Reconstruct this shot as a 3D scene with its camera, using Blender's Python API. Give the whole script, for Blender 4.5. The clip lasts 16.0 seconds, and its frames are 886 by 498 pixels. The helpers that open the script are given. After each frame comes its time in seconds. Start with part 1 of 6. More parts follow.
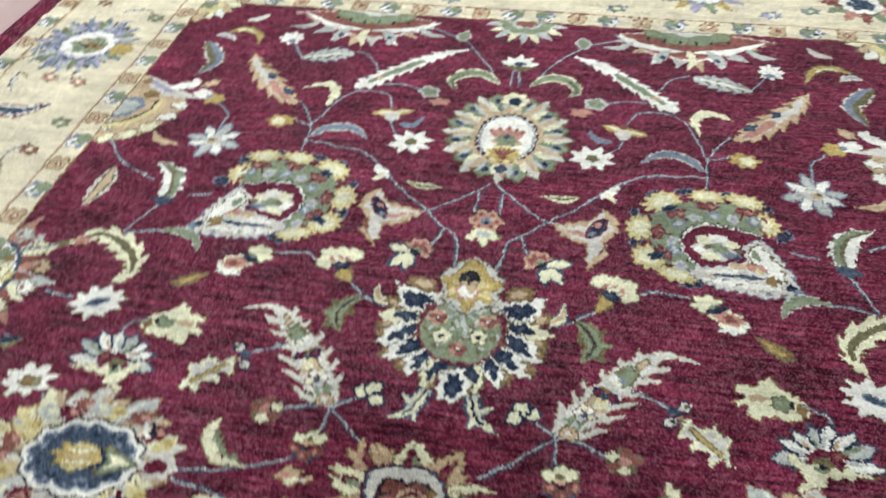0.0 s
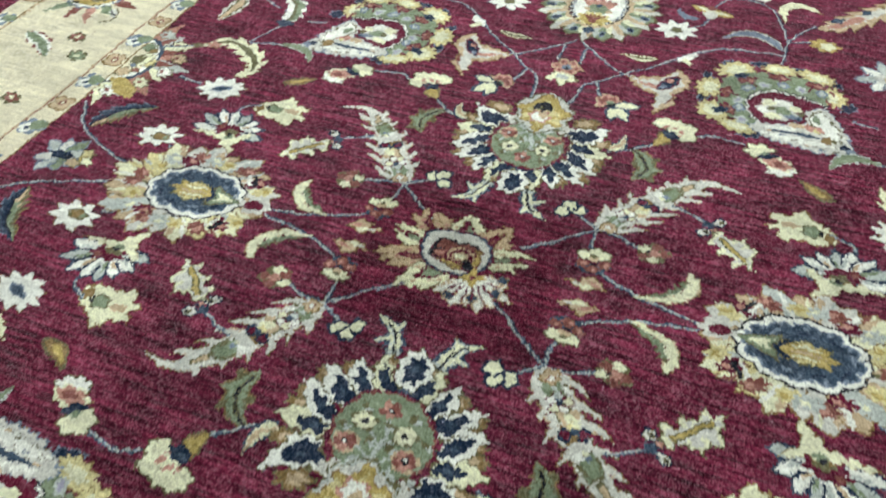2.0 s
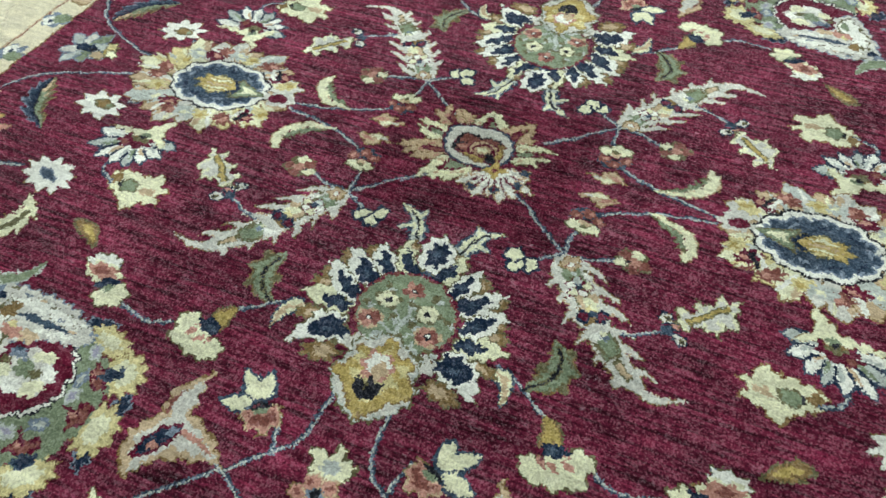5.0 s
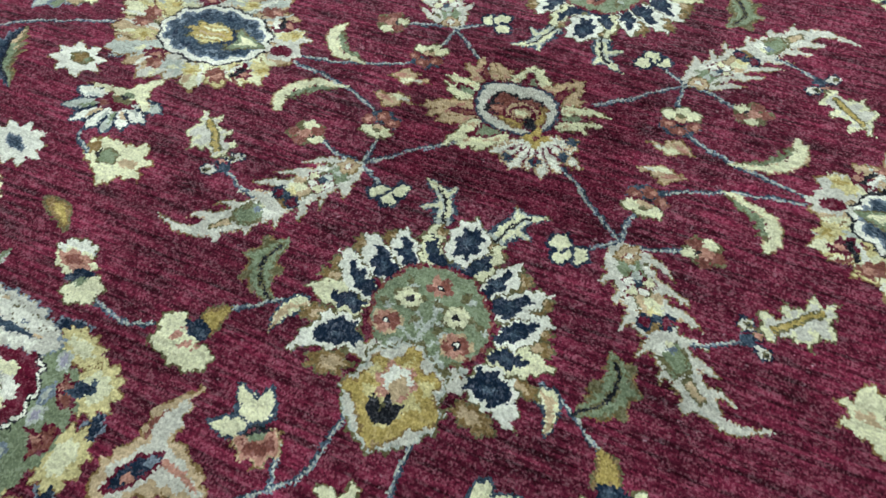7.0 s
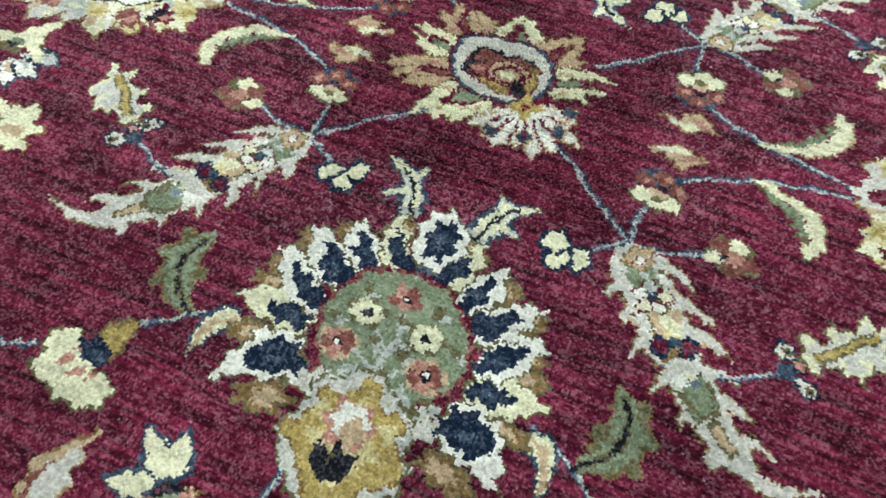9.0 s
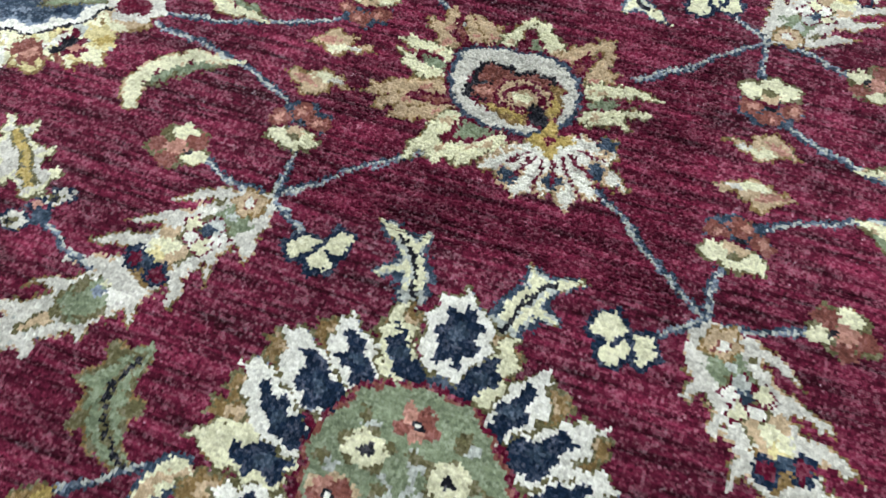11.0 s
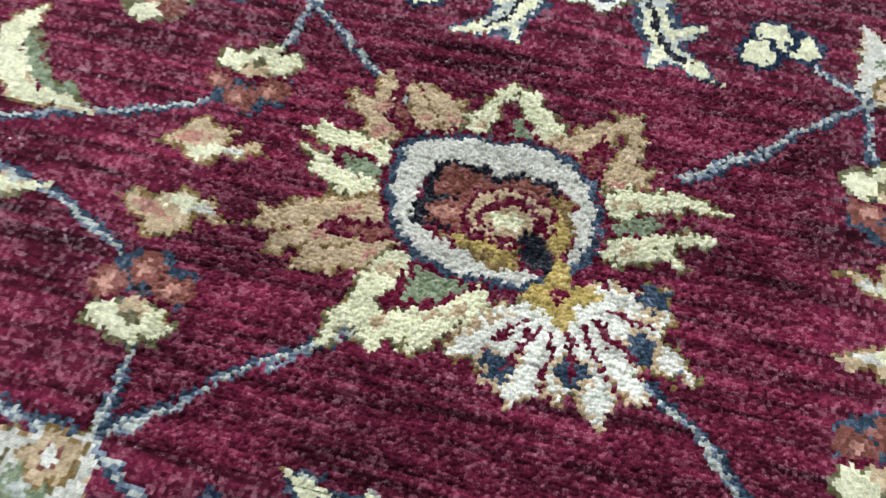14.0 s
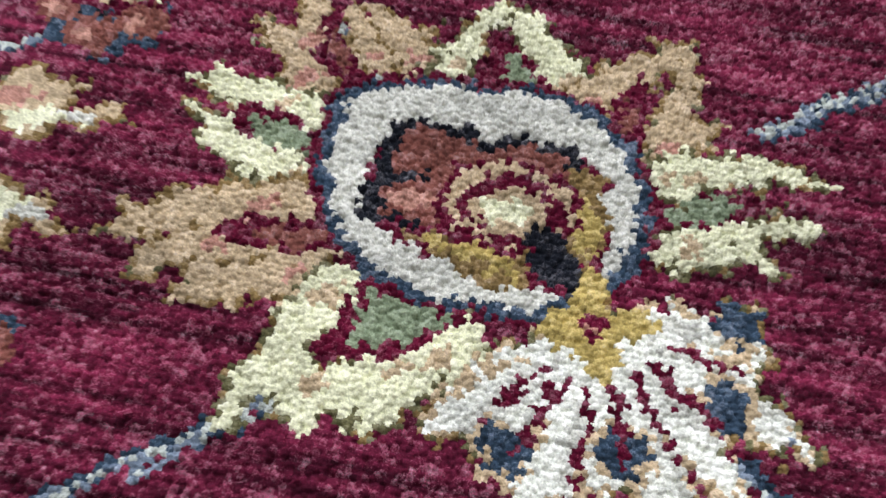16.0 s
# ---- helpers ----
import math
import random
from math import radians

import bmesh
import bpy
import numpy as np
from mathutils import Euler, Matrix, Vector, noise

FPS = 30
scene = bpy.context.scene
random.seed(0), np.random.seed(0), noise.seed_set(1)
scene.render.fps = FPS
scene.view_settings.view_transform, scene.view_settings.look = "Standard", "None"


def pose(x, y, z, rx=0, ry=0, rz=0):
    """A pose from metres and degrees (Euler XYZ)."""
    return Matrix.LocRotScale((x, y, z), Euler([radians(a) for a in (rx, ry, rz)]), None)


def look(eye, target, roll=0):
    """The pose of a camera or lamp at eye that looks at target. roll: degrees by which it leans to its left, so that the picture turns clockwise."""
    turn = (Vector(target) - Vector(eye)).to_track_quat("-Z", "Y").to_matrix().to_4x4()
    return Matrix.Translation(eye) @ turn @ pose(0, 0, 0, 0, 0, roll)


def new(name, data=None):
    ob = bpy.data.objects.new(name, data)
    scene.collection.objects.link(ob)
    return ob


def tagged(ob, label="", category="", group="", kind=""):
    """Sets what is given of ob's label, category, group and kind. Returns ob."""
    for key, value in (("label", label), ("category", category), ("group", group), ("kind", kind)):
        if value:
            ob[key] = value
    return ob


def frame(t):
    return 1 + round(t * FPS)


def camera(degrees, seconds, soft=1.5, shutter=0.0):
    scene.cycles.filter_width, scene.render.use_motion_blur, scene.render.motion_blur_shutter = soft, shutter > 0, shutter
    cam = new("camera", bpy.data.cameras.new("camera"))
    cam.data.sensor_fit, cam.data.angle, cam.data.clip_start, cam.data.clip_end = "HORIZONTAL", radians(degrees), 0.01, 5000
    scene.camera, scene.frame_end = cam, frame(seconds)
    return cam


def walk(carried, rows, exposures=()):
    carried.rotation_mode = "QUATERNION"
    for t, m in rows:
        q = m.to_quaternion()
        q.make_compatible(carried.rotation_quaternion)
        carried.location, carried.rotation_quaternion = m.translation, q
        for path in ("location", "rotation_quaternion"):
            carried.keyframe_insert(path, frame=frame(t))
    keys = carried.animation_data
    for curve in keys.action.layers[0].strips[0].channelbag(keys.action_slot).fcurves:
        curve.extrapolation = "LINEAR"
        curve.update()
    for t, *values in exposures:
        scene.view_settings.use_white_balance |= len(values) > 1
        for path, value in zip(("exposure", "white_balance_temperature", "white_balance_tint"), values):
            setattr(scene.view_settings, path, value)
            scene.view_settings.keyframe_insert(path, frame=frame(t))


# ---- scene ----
cam = camera(59.7, 16.0, 1.5, 0.5)
PATH = [
    (0, (0.128, -0.425, 0.905), (-0.167, 0.964, -0.504), -2.3),
    (0.5, (0.187, -0.483, 0.869), (-0.229, 0.84, -0.573), -0.6),
    (1, (0.211, -0.552, 0.842), (-0.303, 0.744, -0.593), -0.9),
    (1.5, (0.229, -0.628, 0.827), (-0.288, 0.675, -0.599), -1.5),
    (2, (0.243, -0.698, 0.817), (-0.278, 0.585, -0.626), -1.6),
    (2.5, (0.258, -0.755, 0.807), (-0.238, 0.474, -0.692), -1.4),
    (3, (0.272, -0.794, 0.806), (-0.243, 0.4, -0.714), -1.9),
    (3.5, (0.281, -0.813, 0.81), (-0.263, 0.377, -0.703), -2.5),
    (3.7, (0.28, -0.816, 0.812), (-0.261, 0.378, -0.699), -2.3),
    (6, (0.219, -0.701, 0.73), (-0.268, 0.408, -0.861), -1.7),
    (6.5, (0.205, -0.674, 0.706), (-0.287, 0.39, -0.915), -2.4),
    (7, (0.188, -0.639, 0.685), (-0.332, 0.4, -0.943), -3.7),
    (7.5, (0.178, -0.604, 0.671), (-0.346, 0.428, -0.959), -3.7),
    (8, (0.17, -0.575, 0.656), (-0.307, 0.457, -0.989), -1.8),
    (8.2, (0.162, -0.564, 0.642), (-0.287, 0.454, -1.02), -0.3),
    (10.3, (0.072, -0.429, 0.498), (-0.273, 0.511, -1.233), 0.4),
    (10.5, (0.064, -0.413, 0.493), (-0.277, 0.536, -1.234), 0.4),
    (11, (0.052, -0.38, 0.473), (-0.275, 0.549, -1.267), -0.7),
    (11.5, (0.031, -0.347, 0.452), (-0.306, 0.597, -1.279), -2.0),
    (12, (0.019, -0.302, 0.424), (-0.291, 0.648, -1.309), -1.5),
    (12.5, (0.009, -0.267, 0.395), (-0.295, 0.696, -1.332), -2.1),
    (13, (0.004, -0.234, 0.37), (-0.272, 0.737, -1.356), -1.0),
    (13.5, (-0.006, -0.205, 0.351), (-0.241, 0.784, -1.372), 0.9),
    (14, (-0.01, -0.184, 0.326), (-0.21, 0.78, -1.415), 2.2),
    (14.5, (-0.01, -0.159, 0.296), (-0.183, 0.777, -1.463), 2.3),
    (15, (-0.017, -0.139, 0.271), (-0.156, 0.744, -1.519), 3.1),
    (15.5, (-0.024, -0.12, 0.249), (-0.142, 0.777, -1.535), 4.1),
    (16, (-0.028, -0.108, 0.222), (-0.104, 0.773, -1.572), 5.8),
]
walk(cam, [(t, look(eye, target, roll)) for t, eye, target, roll in PATH],
     [(0.0, -0.21, 6480, 17.0), (0.6, -0.12, 6460, 11.0), (2.5, -0.11, 6440, 9.0), (7.0, -0.08, 6360, 5.0), (8.2, 0.05, 6380, 6.0), (10.5, 0.16, 6360, 15.0), (14.5, 0.20, 6300, 17.0), (16.0, 0.19, 6300, 21.0)])

# ---- room light ----
W = bpy.data.worlds.new("room_air")
scene.world = W
W.use_nodes = True
W.node_tree.nodes["Background"].inputs[0].default_value = (0.80, 0.90, 1.0, 1)
W.node_tree.nodes["Background"].inputs[1].default_value = 0.05


def lamp(x, y, z, sx, sy, watts, colour, rx=0, rz=0):
    d = bpy.data.lights.new("assumed_tube_light", "AREA")
    d.shape, d.size, d.size_y, d.energy, d.color = "RECTANGLE", sx, sy, watts, colour
    ob = new("assumed_tube_light", d)
    ob.matrix_world = pose(x, y, z, rx, 0, rz)
    return ob


# Assumed ceiling lamps, never in view; added and placed to light the rug.
LAMPS = [(-1.4, 2.6), (-2.0, 0.5), (1.2, 3.0), (0.2, 1.2)]
for lx, ly in LAMPS:
    lamp(lx, ly, 2.93, 1.2, 0.3, 41, (0.84, 0.90, 1.0))

# ---- materials ----


def nodes_of(name):
    m = bpy.data.materials.new(name)
    m.use_nodes = True
    nt = m.node_tree
    return m, nt, nt.nodes["Principled BSDF"], nt.nodes.new("ShaderNodeTexCoord")


def noise_at(nt, vec, scale, detail=2.0, rough=0.5):
    n = nt.nodes.new("ShaderNodeTexNoise")
    n.inputs["Scale"].default_value, n.inputs["Detail"].default_value = scale, detail
    n.inputs["Roughness"].default_value = rough
    nt.links.new(vec, n.inputs["Vector"])
    return n.outputs["Fac"]


def stretched(nt, vec, sx, sy, sz=1):
    n = nt.nodes.new("ShaderNodeMapping")
    n.inputs["Scale"].default_value = (sx, sy, sz)
    nt.links.new(vec, n.inputs["Vector"])
    return n.outputs[0]


def arith(nt, op, a, b, clamp=False):
    n = nt.nodes.new("ShaderNodeMath")
    n.operation, n.use_clamp = op, clamp
    for i, v in enumerate((a, b)):
        if isinstance(v, (int, float)):
            n.inputs[i].default_value = v
        else:
            nt.links.new(v, n.inputs[i])
    return n.outputs[0]


def ranged(nt, v, a, b, c, d):
    n = nt.nodes.new("ShaderNodeMapRange")
    nt.links.new(v, n.inputs[0])
    for i, q in enumerate((a, b, c, d)):
        n.inputs[i + 1].default_value = q
    return n.outputs[0]


def mixed(nt, fac, a, b):
    n = nt.nodes.new("ShaderNodeMix")
    n.data_type = "RGBA"
    nt.links.new(fac, n.inputs["Factor"])
    for sock, v in ((n.inputs["A"], a), (n.inputs["B"], b)):
        if isinstance(v, tuple):
            sock.default_value = (*v, 1)
        else:
            nt.links.new(v, sock)
    return n.outputs["Result"]


def bumped(nt, bsdf, height, strength, distance):
    n = nt.nodes.new("ShaderNodeBump")
    n.inputs["Strength"].default_value, n.inputs["Distance"].default_value = strength, distance
    nt.links.new(height, n.inputs["Height"])
    nt.links.new(n.outputs[0], bsdf.inputs["Normal"])


KNOT = 0.0019  # pitch of the knots in metres


def wool(name, base, glint_colour, streak=0.35, mottle=0.5, patch=0.18):
    """Hand-knotted wool pile of one dye: knots, fibres, weft streaks (abrash) and a silky nap, its sheen and glints
    painted in colour.
    """
    m, nt, b, tc = nodes_of(name)
    obj = tc.outputs["Object"]
    yarn = nt.nodes.new("ShaderNodeAttribute")
    yarn.attribute_name = "yarn"
    knot = yarn.outputs["Fac"]
    lines = noise_at(nt, stretched(nt, obj, 11, 170), 1.0, 3, 0.6)
    cloud = noise_at(nt, stretched(nt, obj, 5.5, 13), 1.0, 3, 0.55)
    drift = noise_at(nt, stretched(nt, obj, 22, 42), 1.0, 3, 0.6)
    fibre = noise_at(nt, obj, 1500.0, 2, 0.6)
    v = ranged(nt, knot, 0, 1, 1 - mottle, 1 + mottle)
    v = arith(nt, "MULTIPLY", v, ranged(nt, lines, 0.36, 0.64, 1 - streak * 1.1, 1 + streak * 0.9))
    # Broad patches: abrash, plus the leaning nap's sheen painted as lighter and darker tone.
    v = arith(nt, "MULTIPLY", v, ranged(nt, cloud, 0.3, 0.7, 1 - patch, 1 + patch))
    v = arith(nt, "MULTIPLY", v, ranged(nt, drift, 0.3, 0.7, 1 - patch * 0.8, 1 + patch * 0.8))
    v = arith(nt, "MULTIPLY", v, ranged(nt, fibre, 0.32, 0.68, 0.70, 1.30))
    sc = nt.nodes.new("ShaderNodeVectorMath")
    sc.operation = "SCALE"
    sc.inputs[0].default_value = base
    nt.links.new(v, sc.inputs["Scale"])
    # Highlights on the fibre tips are painted: pale flecks mixed into the base colour.
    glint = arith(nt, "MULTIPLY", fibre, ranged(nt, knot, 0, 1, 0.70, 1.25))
    sheen_lie = arith(nt, "ADD", arith(nt, "MULTIPLY", cloud, 0.16), arith(nt, "MULTIPLY", lines, 0.22))
    tips = ranged(nt, arith(nt, "ADD", glint, sheen_lie), 0.76, 0.98, 0.0, 0.6)
    nt.links.new(mixed(nt, tips, sc.outputs[0], glint_colour), b.inputs["Base Color"])
    gloss = arith(nt, "MULTIPLY", knot, fibre)
    nt.links.new(ranged(nt, gloss, 0.28, 0.48, 0.58, 0.24), b.inputs["Roughness"])
    nt.links.new(ranged(nt, gloss, 0.28, 0.46, 0.03, 0.85), b.inputs["Specular IOR Level"])
    b.inputs["Sheen Weight"].default_value = 0.02
    b.inputs["Sheen Roughness"].default_value = 0.4
    bumped(nt, b, fibre, 0.6, 0.0010)
    return m


DYES = {}


def dye(key, r, g, b, glint_colour=None, **kw):
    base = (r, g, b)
    glint_colour = glint_colour or tuple(min(0.85, c * 1.5 + 0.03) for c in base)
    DYES[key] = (len(DYES), wool("wool_" + key, base, glint_colour, **kw))


# A second colour, where given, is the painted glint of the lit fibres.
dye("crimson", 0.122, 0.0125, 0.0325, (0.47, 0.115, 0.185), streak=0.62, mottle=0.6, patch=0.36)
dye("ivory", 0.75, 0.78, 0.65, streak=0.08, mottle=0.26)
dye("cream", 0.69, 0.71, 0.45, streak=0.10, mottle=0.28)
dye("pale", 0.56, 0.575, 0.475, streak=0.10, mottle=0.28)
dye("gold", 0.42, 0.33, 0.10, streak=0.15, mottle=0.4)
dye("tan", 0.49, 0.385, 0.225, streak=0.12, mottle=0.27)
dye("ochre", 0.22, 0.15, 0.055, streak=0.15, mottle=0.4)
dye("olive", 0.13, 0.125, 0.055, streak=0.15, mottle=0.4)
dye("sage", 0.195, 0.25, 0.145, streak=0.12, mottle=0.35)
dye("mist", 0.43, 0.48, 0.41, streak=0.10, mottle=0.3)
dye("navy", 0.009, 0.022, 0.045, (0.06, 0.10, 0.15), streak=0.15, mottle=0.5)
dye("teal", 0.035, 0.062, 0.090, (0.14, 0.20, 0.25), streak=0.15, mottle=0.5)
dye("slate", 0.17, 0.22, 0.26, streak=0.10, mottle=0.4)
dye("rust", 0.205, 0.074, 0.054, streak=0.12, mottle=0.4)
dye("salmon", 0.44, 0.23, 0.165, streak=0.12, mottle=0.35)
dye("black", 0.010, 0.012, 0.016, (0.05, 0.05, 0.06), streak=0.1, mottle=0.4)
dye("wine", 0.105, 0.006, 0.022, (0.30, 0.06, 0.11), streak=0.2, mottle=0.5)
dye("butter", 0.67, 0.635, 0.425, (0.80, 0.78, 0.62), streak=0.10, mottle=0.15)
dye("straw", 0.59, 0.54, 0.25, streak=0.10, mottle=0.35)
dye("lilac", 0.34, 0.34, 0.40, streak=0.10, mottle=0.3)


def plain(name, base, second, scale, rough, bump=0.2):
    m, nt, b, tc = nodes_of(name)
    f = noise_at(nt, tc.outputs["Object"], scale, 5, 0.6)
    g = noise_at(nt, tc.outputs["Object"], scale * 14, 3, 0.6)
    k = ranged(nt, arith(nt, "ADD", f, arith(nt, "MULTIPLY", g, 0.4)), 0.45, 0.95, 0, 1)
    nt.links.new(mixed(nt, k, base, second), b.inputs["Base Color"])
    b.inputs["Roughness"].default_value = rough
    bumped(nt, b, g, bump, 0.002)
    return m


FLOOR = plain("floor_vinyl", (0.40, 0.29, 0.25), (0.52, 0.40, 0.35), 3.0, 0.45)
PAINT = plain("wall_paint", (0.70, 0.70, 0.67), (0.76, 0.76, 0.74), 2.0, 0.8)
JUTE = plain("rug_warp", (0.11, 0.02, 0.03), (0.16, 0.04, 0.05), 60.0, 0.9)
METAL = plain("lamp_housing", (0.7, 0.7, 0.7), (0.75, 0.75, 0.75), 8.0, 0.5)
GLOW, _nt, _b, _tc = nodes_of("tube_diffuser")
_b.inputs["Base Color"].default_value = (0.8, 0.82, 0.8, 1)
_b.inputs["Emission Color"].default_value = (0.93, 1.0, 0.97, 1)
_b.inputs["Emission Strength"].default_value = 6.0

# ---- room ----


def box(bm, x0, x1, y0, y1, z0, z1):
    r = bmesh.ops.create_cube(bm, size=1)
    bmesh.ops.transform(bm, matrix=Matrix.LocRotScale(((x0 + x1) / 2, (y0 + y1) / 2, (z0 + z1) / 2), None,
                                                      (x1 - x0, y1 - y0, z1 - z0)), verts=r["verts"])
    return r["verts"]


def part(name, bm, material, parent=None, label=""):
    me = bpy.data.meshes.new(name)
    bm.to_mesh(me)
    bm.free()
    me.materials.append(material)
    ob = new(name, me)
    ob.parent = parent
    return tagged(ob, label)


def slab(name, material, *ext):
    bm = bmesh.new()
    box(bm, *ext)
    return part(name, bm, material)


tagged(slab("floor", FLOOR, -4, 4, -4, 4, -0.1, 0), "smooth mauve-brown shop floor under the rug", "floor", kind="structure")
tagged(slab("ceiling", PAINT, -4, 4, -4, 4, 3.0, 3.1), "plain white ceiling", "ceiling", kind="structure")
for nm, ext in (("wall_north", (-4, 4, 4, 4.1)), ("wall_south", (-4, 4, -4.1, -4)),
                ("wall_east", (4, 4.1, -4, 4)), ("wall_west", (-4.1, -4, -4, 4))):
    tagged(slab(nm, PAINT, *ext, 0, 3.0), "plain off-white painted wall", "wall", kind="structure")
# Fixtures made up to go with the added lamps.
for lx, ly in LAMPS:
    e = new("assumed_ceiling_light")
    tagged(e, "assumed white ceiling tube light with a flat diffuser, out of view", "lamp", "ceiling lights")
    bm = bmesh.new()
    box(bm, lx - 0.64, lx + 0.64, ly - 0.19, ly + 0.19, 2.955, 3.0)
    bmesh.ops.bevel(bm, geom=bm.edges[:], offset=0.006, segments=2, affect="EDGES")
    part("housing", bm, METAL, e)
    bm = bmesh.new()
    box(bm, lx - 0.6, lx + 0.6, ly - 0.15, ly + 0.15, 2.945, 2.955)
    part("diffuser", bm, GLOW, e, "glowing white diffuser")

# ---- the loom: a grid of knots, drawn in centimetres from the rug's middle ----
P = KNOT * 100
HALF_X, HALF_Y = 122.0, 164.0
NX, NY = 6 * int(HALF_X / P / 3), 6 * int(HALF_Y / P / 3)
rng = np.random.default_rng(7)
cx = (np.arange(NX) + 0.5 - NX / 2) * P
cy = (np.arange(NY) + 0.5 - NY / 2) * P
GX, GY = np.meshgrid(cx, cy)
# the weave pulls the middle of the rug a little to one side
PULL = -1.0 * np.exp(-((GY + 14) / 20) ** 2)


def wander(step, amount):
    """Smooth random drift over the grid of knots."""
    g = np.kron(rng.normal(0, 1, (NY // step + 2, NX // step + 2)), np.ones((step, step)))[:NY, :NX]
    for axis in (0, 1):
        g = sum(np.roll(g, k, axis) for k in range(step)) / step
    return amount * g / g.std()


# the weaver's hand: outlines wander from knot to knot
GX = GX - PULL + rng.uniform(-0.12, 0.12, GX.shape) + wander(3, 0.08) + wander(11, 0.10)
GY = GY + rng.uniform(-0.12, 0.12, GY.shape) + wander(3, 0.08) + wander(11, 0.10)
DYE = np.zeros(GX.shape, np.uint8)
OWNER = np.zeros(GX.shape, np.int32)
ITEMS = []  # name, parent index or None, label


class Turn:
    sx, sy, item, top = 1, 1, 0, 0


def item(name, label=""):
    ITEMS.append((name, None, label))
    Turn.item = Turn.top = len(ITEMS) - 1


def sub(name, label=""):
    ITEMS.append((name, Turn.top, label))
    Turn.item = len(ITEMS) - 1


def window(u0, u1, v0, v1):
    xs, ys = sorted((Turn.sx * u0, Turn.sx * u1)), sorted((Turn.sy * v0, Turn.sy * v1))
    i0, i1 = int((xs[0] - 1.6) / P + NX / 2), int((xs[1] + 0.6) / P + NX / 2) + 1
    j0, j1 = int((ys[0] - 0.5) / P + NY / 2), int((ys[1] + 0.5) / P + NY / 2) + 1
    sl = (slice(max(j0, 0), max(min(j1, NY), 0)), slice(max(i0, 0), max(min(i1, NX), 0)))
    return sl, Turn.sx * GX[sl], Turn.sy * GY[sl]


def ink(sl, mask, colour):
    DYE[sl][mask] = DYES[colour][0]
    OWNER[sl][mask] = Turn.item


def curve(pts, n=40):
    p = np.array(pts, float)
    if len(p) == 2:
        return p[0] + (p[1] - p[0]) * np.linspace(0, 1, n)[:, None]
    q = np.vstack([2 * p[0] - p[1], p, 2 * p[-1] - p[-2]])
    out = []
    m = max(4, n // (len(p) - 1))
    for a, b, c, d in zip(q, q[1:], q[2:], q[3:]):
        t = np.linspace(0, 1, m, endpoint=False)[:, None]
        out.append(0.5 * (2 * b + (c - a) * t + (2 * a - 5 * b + 4 * c - d) * t * t + (3 * b - a - 3 * c + d) * t ** 3))
    return np.vstack(out + [p[-1:]])


SHAPES = {
    "stem": lambda s: np.ones_like(s),
    "leaf": lambda s: np.sin(np.pi * np.clip(s, 0, 1) ** 0.85) ** 0.7,
    "drop": lambda s: np.minimum(1, (s / 0.25 + 0.25)) * np.clip(1 - s, 0, 1) ** 0.6 * 1.15,
    "saz": lambda s: np.minimum(1, s / 0.12 + 0.3) * np.where(s < 0.72, 1 - 0.45 * s, np.maximum(0.22, 0.676 - 2.0 * (s - 0.72))),
    "blade": lambda s: np.minimum(1, s / 0.1 + 0.3) * np.clip(1.12 - 0.5 * s, 0, 1) * np.clip((1 - s) / 0.3, 0.16, 1) ** 0.6,
    "horn": lambda s: np.clip(1 - s, 0, 1) ** 0.5 * np.minimum(1, s / 0.1 + 0.4),
}


def stroke(pts, w, colour, shape="leaf", teeth=0, cut=0.4, off=0.0, lo=0.0, hi=1.0, side=0):
    """A band along a curve; teeth: serrations a side; side: one flank only; lo, hi: a stretch of it."""
    span = np.hypot(*np.diff(np.array(pts, float), axis=0).T).sum()
    c = curve(pts, max(40, int(span * 4)))
    sl, U, V = window(c[:, 0].min() - w, c[:, 0].max() + w, c[:, 1].min() - w, c[:, 1].max() + w)
    if U.size == 0:
        return
    d2 = (U[..., None] - c[:, 0]) ** 2 + (V[..., None] - c[:, 1]) ** 2
    k = d2.argmin(-1)
    tang = np.gradient(c, axis=0)[k]
    du, dv = U - c[k, 0], V - c[k, 1]
    ln = np.hypot(tang[..., 0], tang[..., 1]) + 1e-9
    along, across = (du * tang[..., 0] + dv * tang[..., 1]) / ln, (tang[..., 0] * dv - tang[..., 1] * du) / ln
    s = k / (len(c) - 1)
    total = np.hypot(*np.diff(c, axis=0).T).sum()
    s = np.clip(s + along / total, -0.02, 1.02)
    h = w * SHAPES[shape](np.clip(s, 0, 1))
    if teeth:
        h = h * (1 - cut * ((s * teeth + 0.35 * np.abs(across) / w) % 1.0))
    mask = (np.abs(across - off) < h) & (s >= lo) & (s <= hi) & (np.abs(along) < max(w, 0.3))
    if side:
        mask &= across * side > 0
    ink(sl, mask, colour)


def stem(*pts):
    """A vine between two motifs: a part of its own."""
    keep = Turn.item, Turn.top
    for a, b in ((0, 4), (3, 7), (6, 10)):
        if len(pts[a:b]) > 1:
            ITEMS.append(("vine_stem", None, "thin slate-blue vine stem"))
            Turn.item = len(ITEMS) - 1
            stroke(pts[a:b], 0.29, "teal", "stem")
            stroke(pts[a:b], 0.15, "slate", "stem", off=0.10)
            stroke(pts[a:b], 0.15, "mist", "stem", max(2, int(len(pts) * 9)), 0.9, off=0.10)
    Turn.item, Turn.top = keep


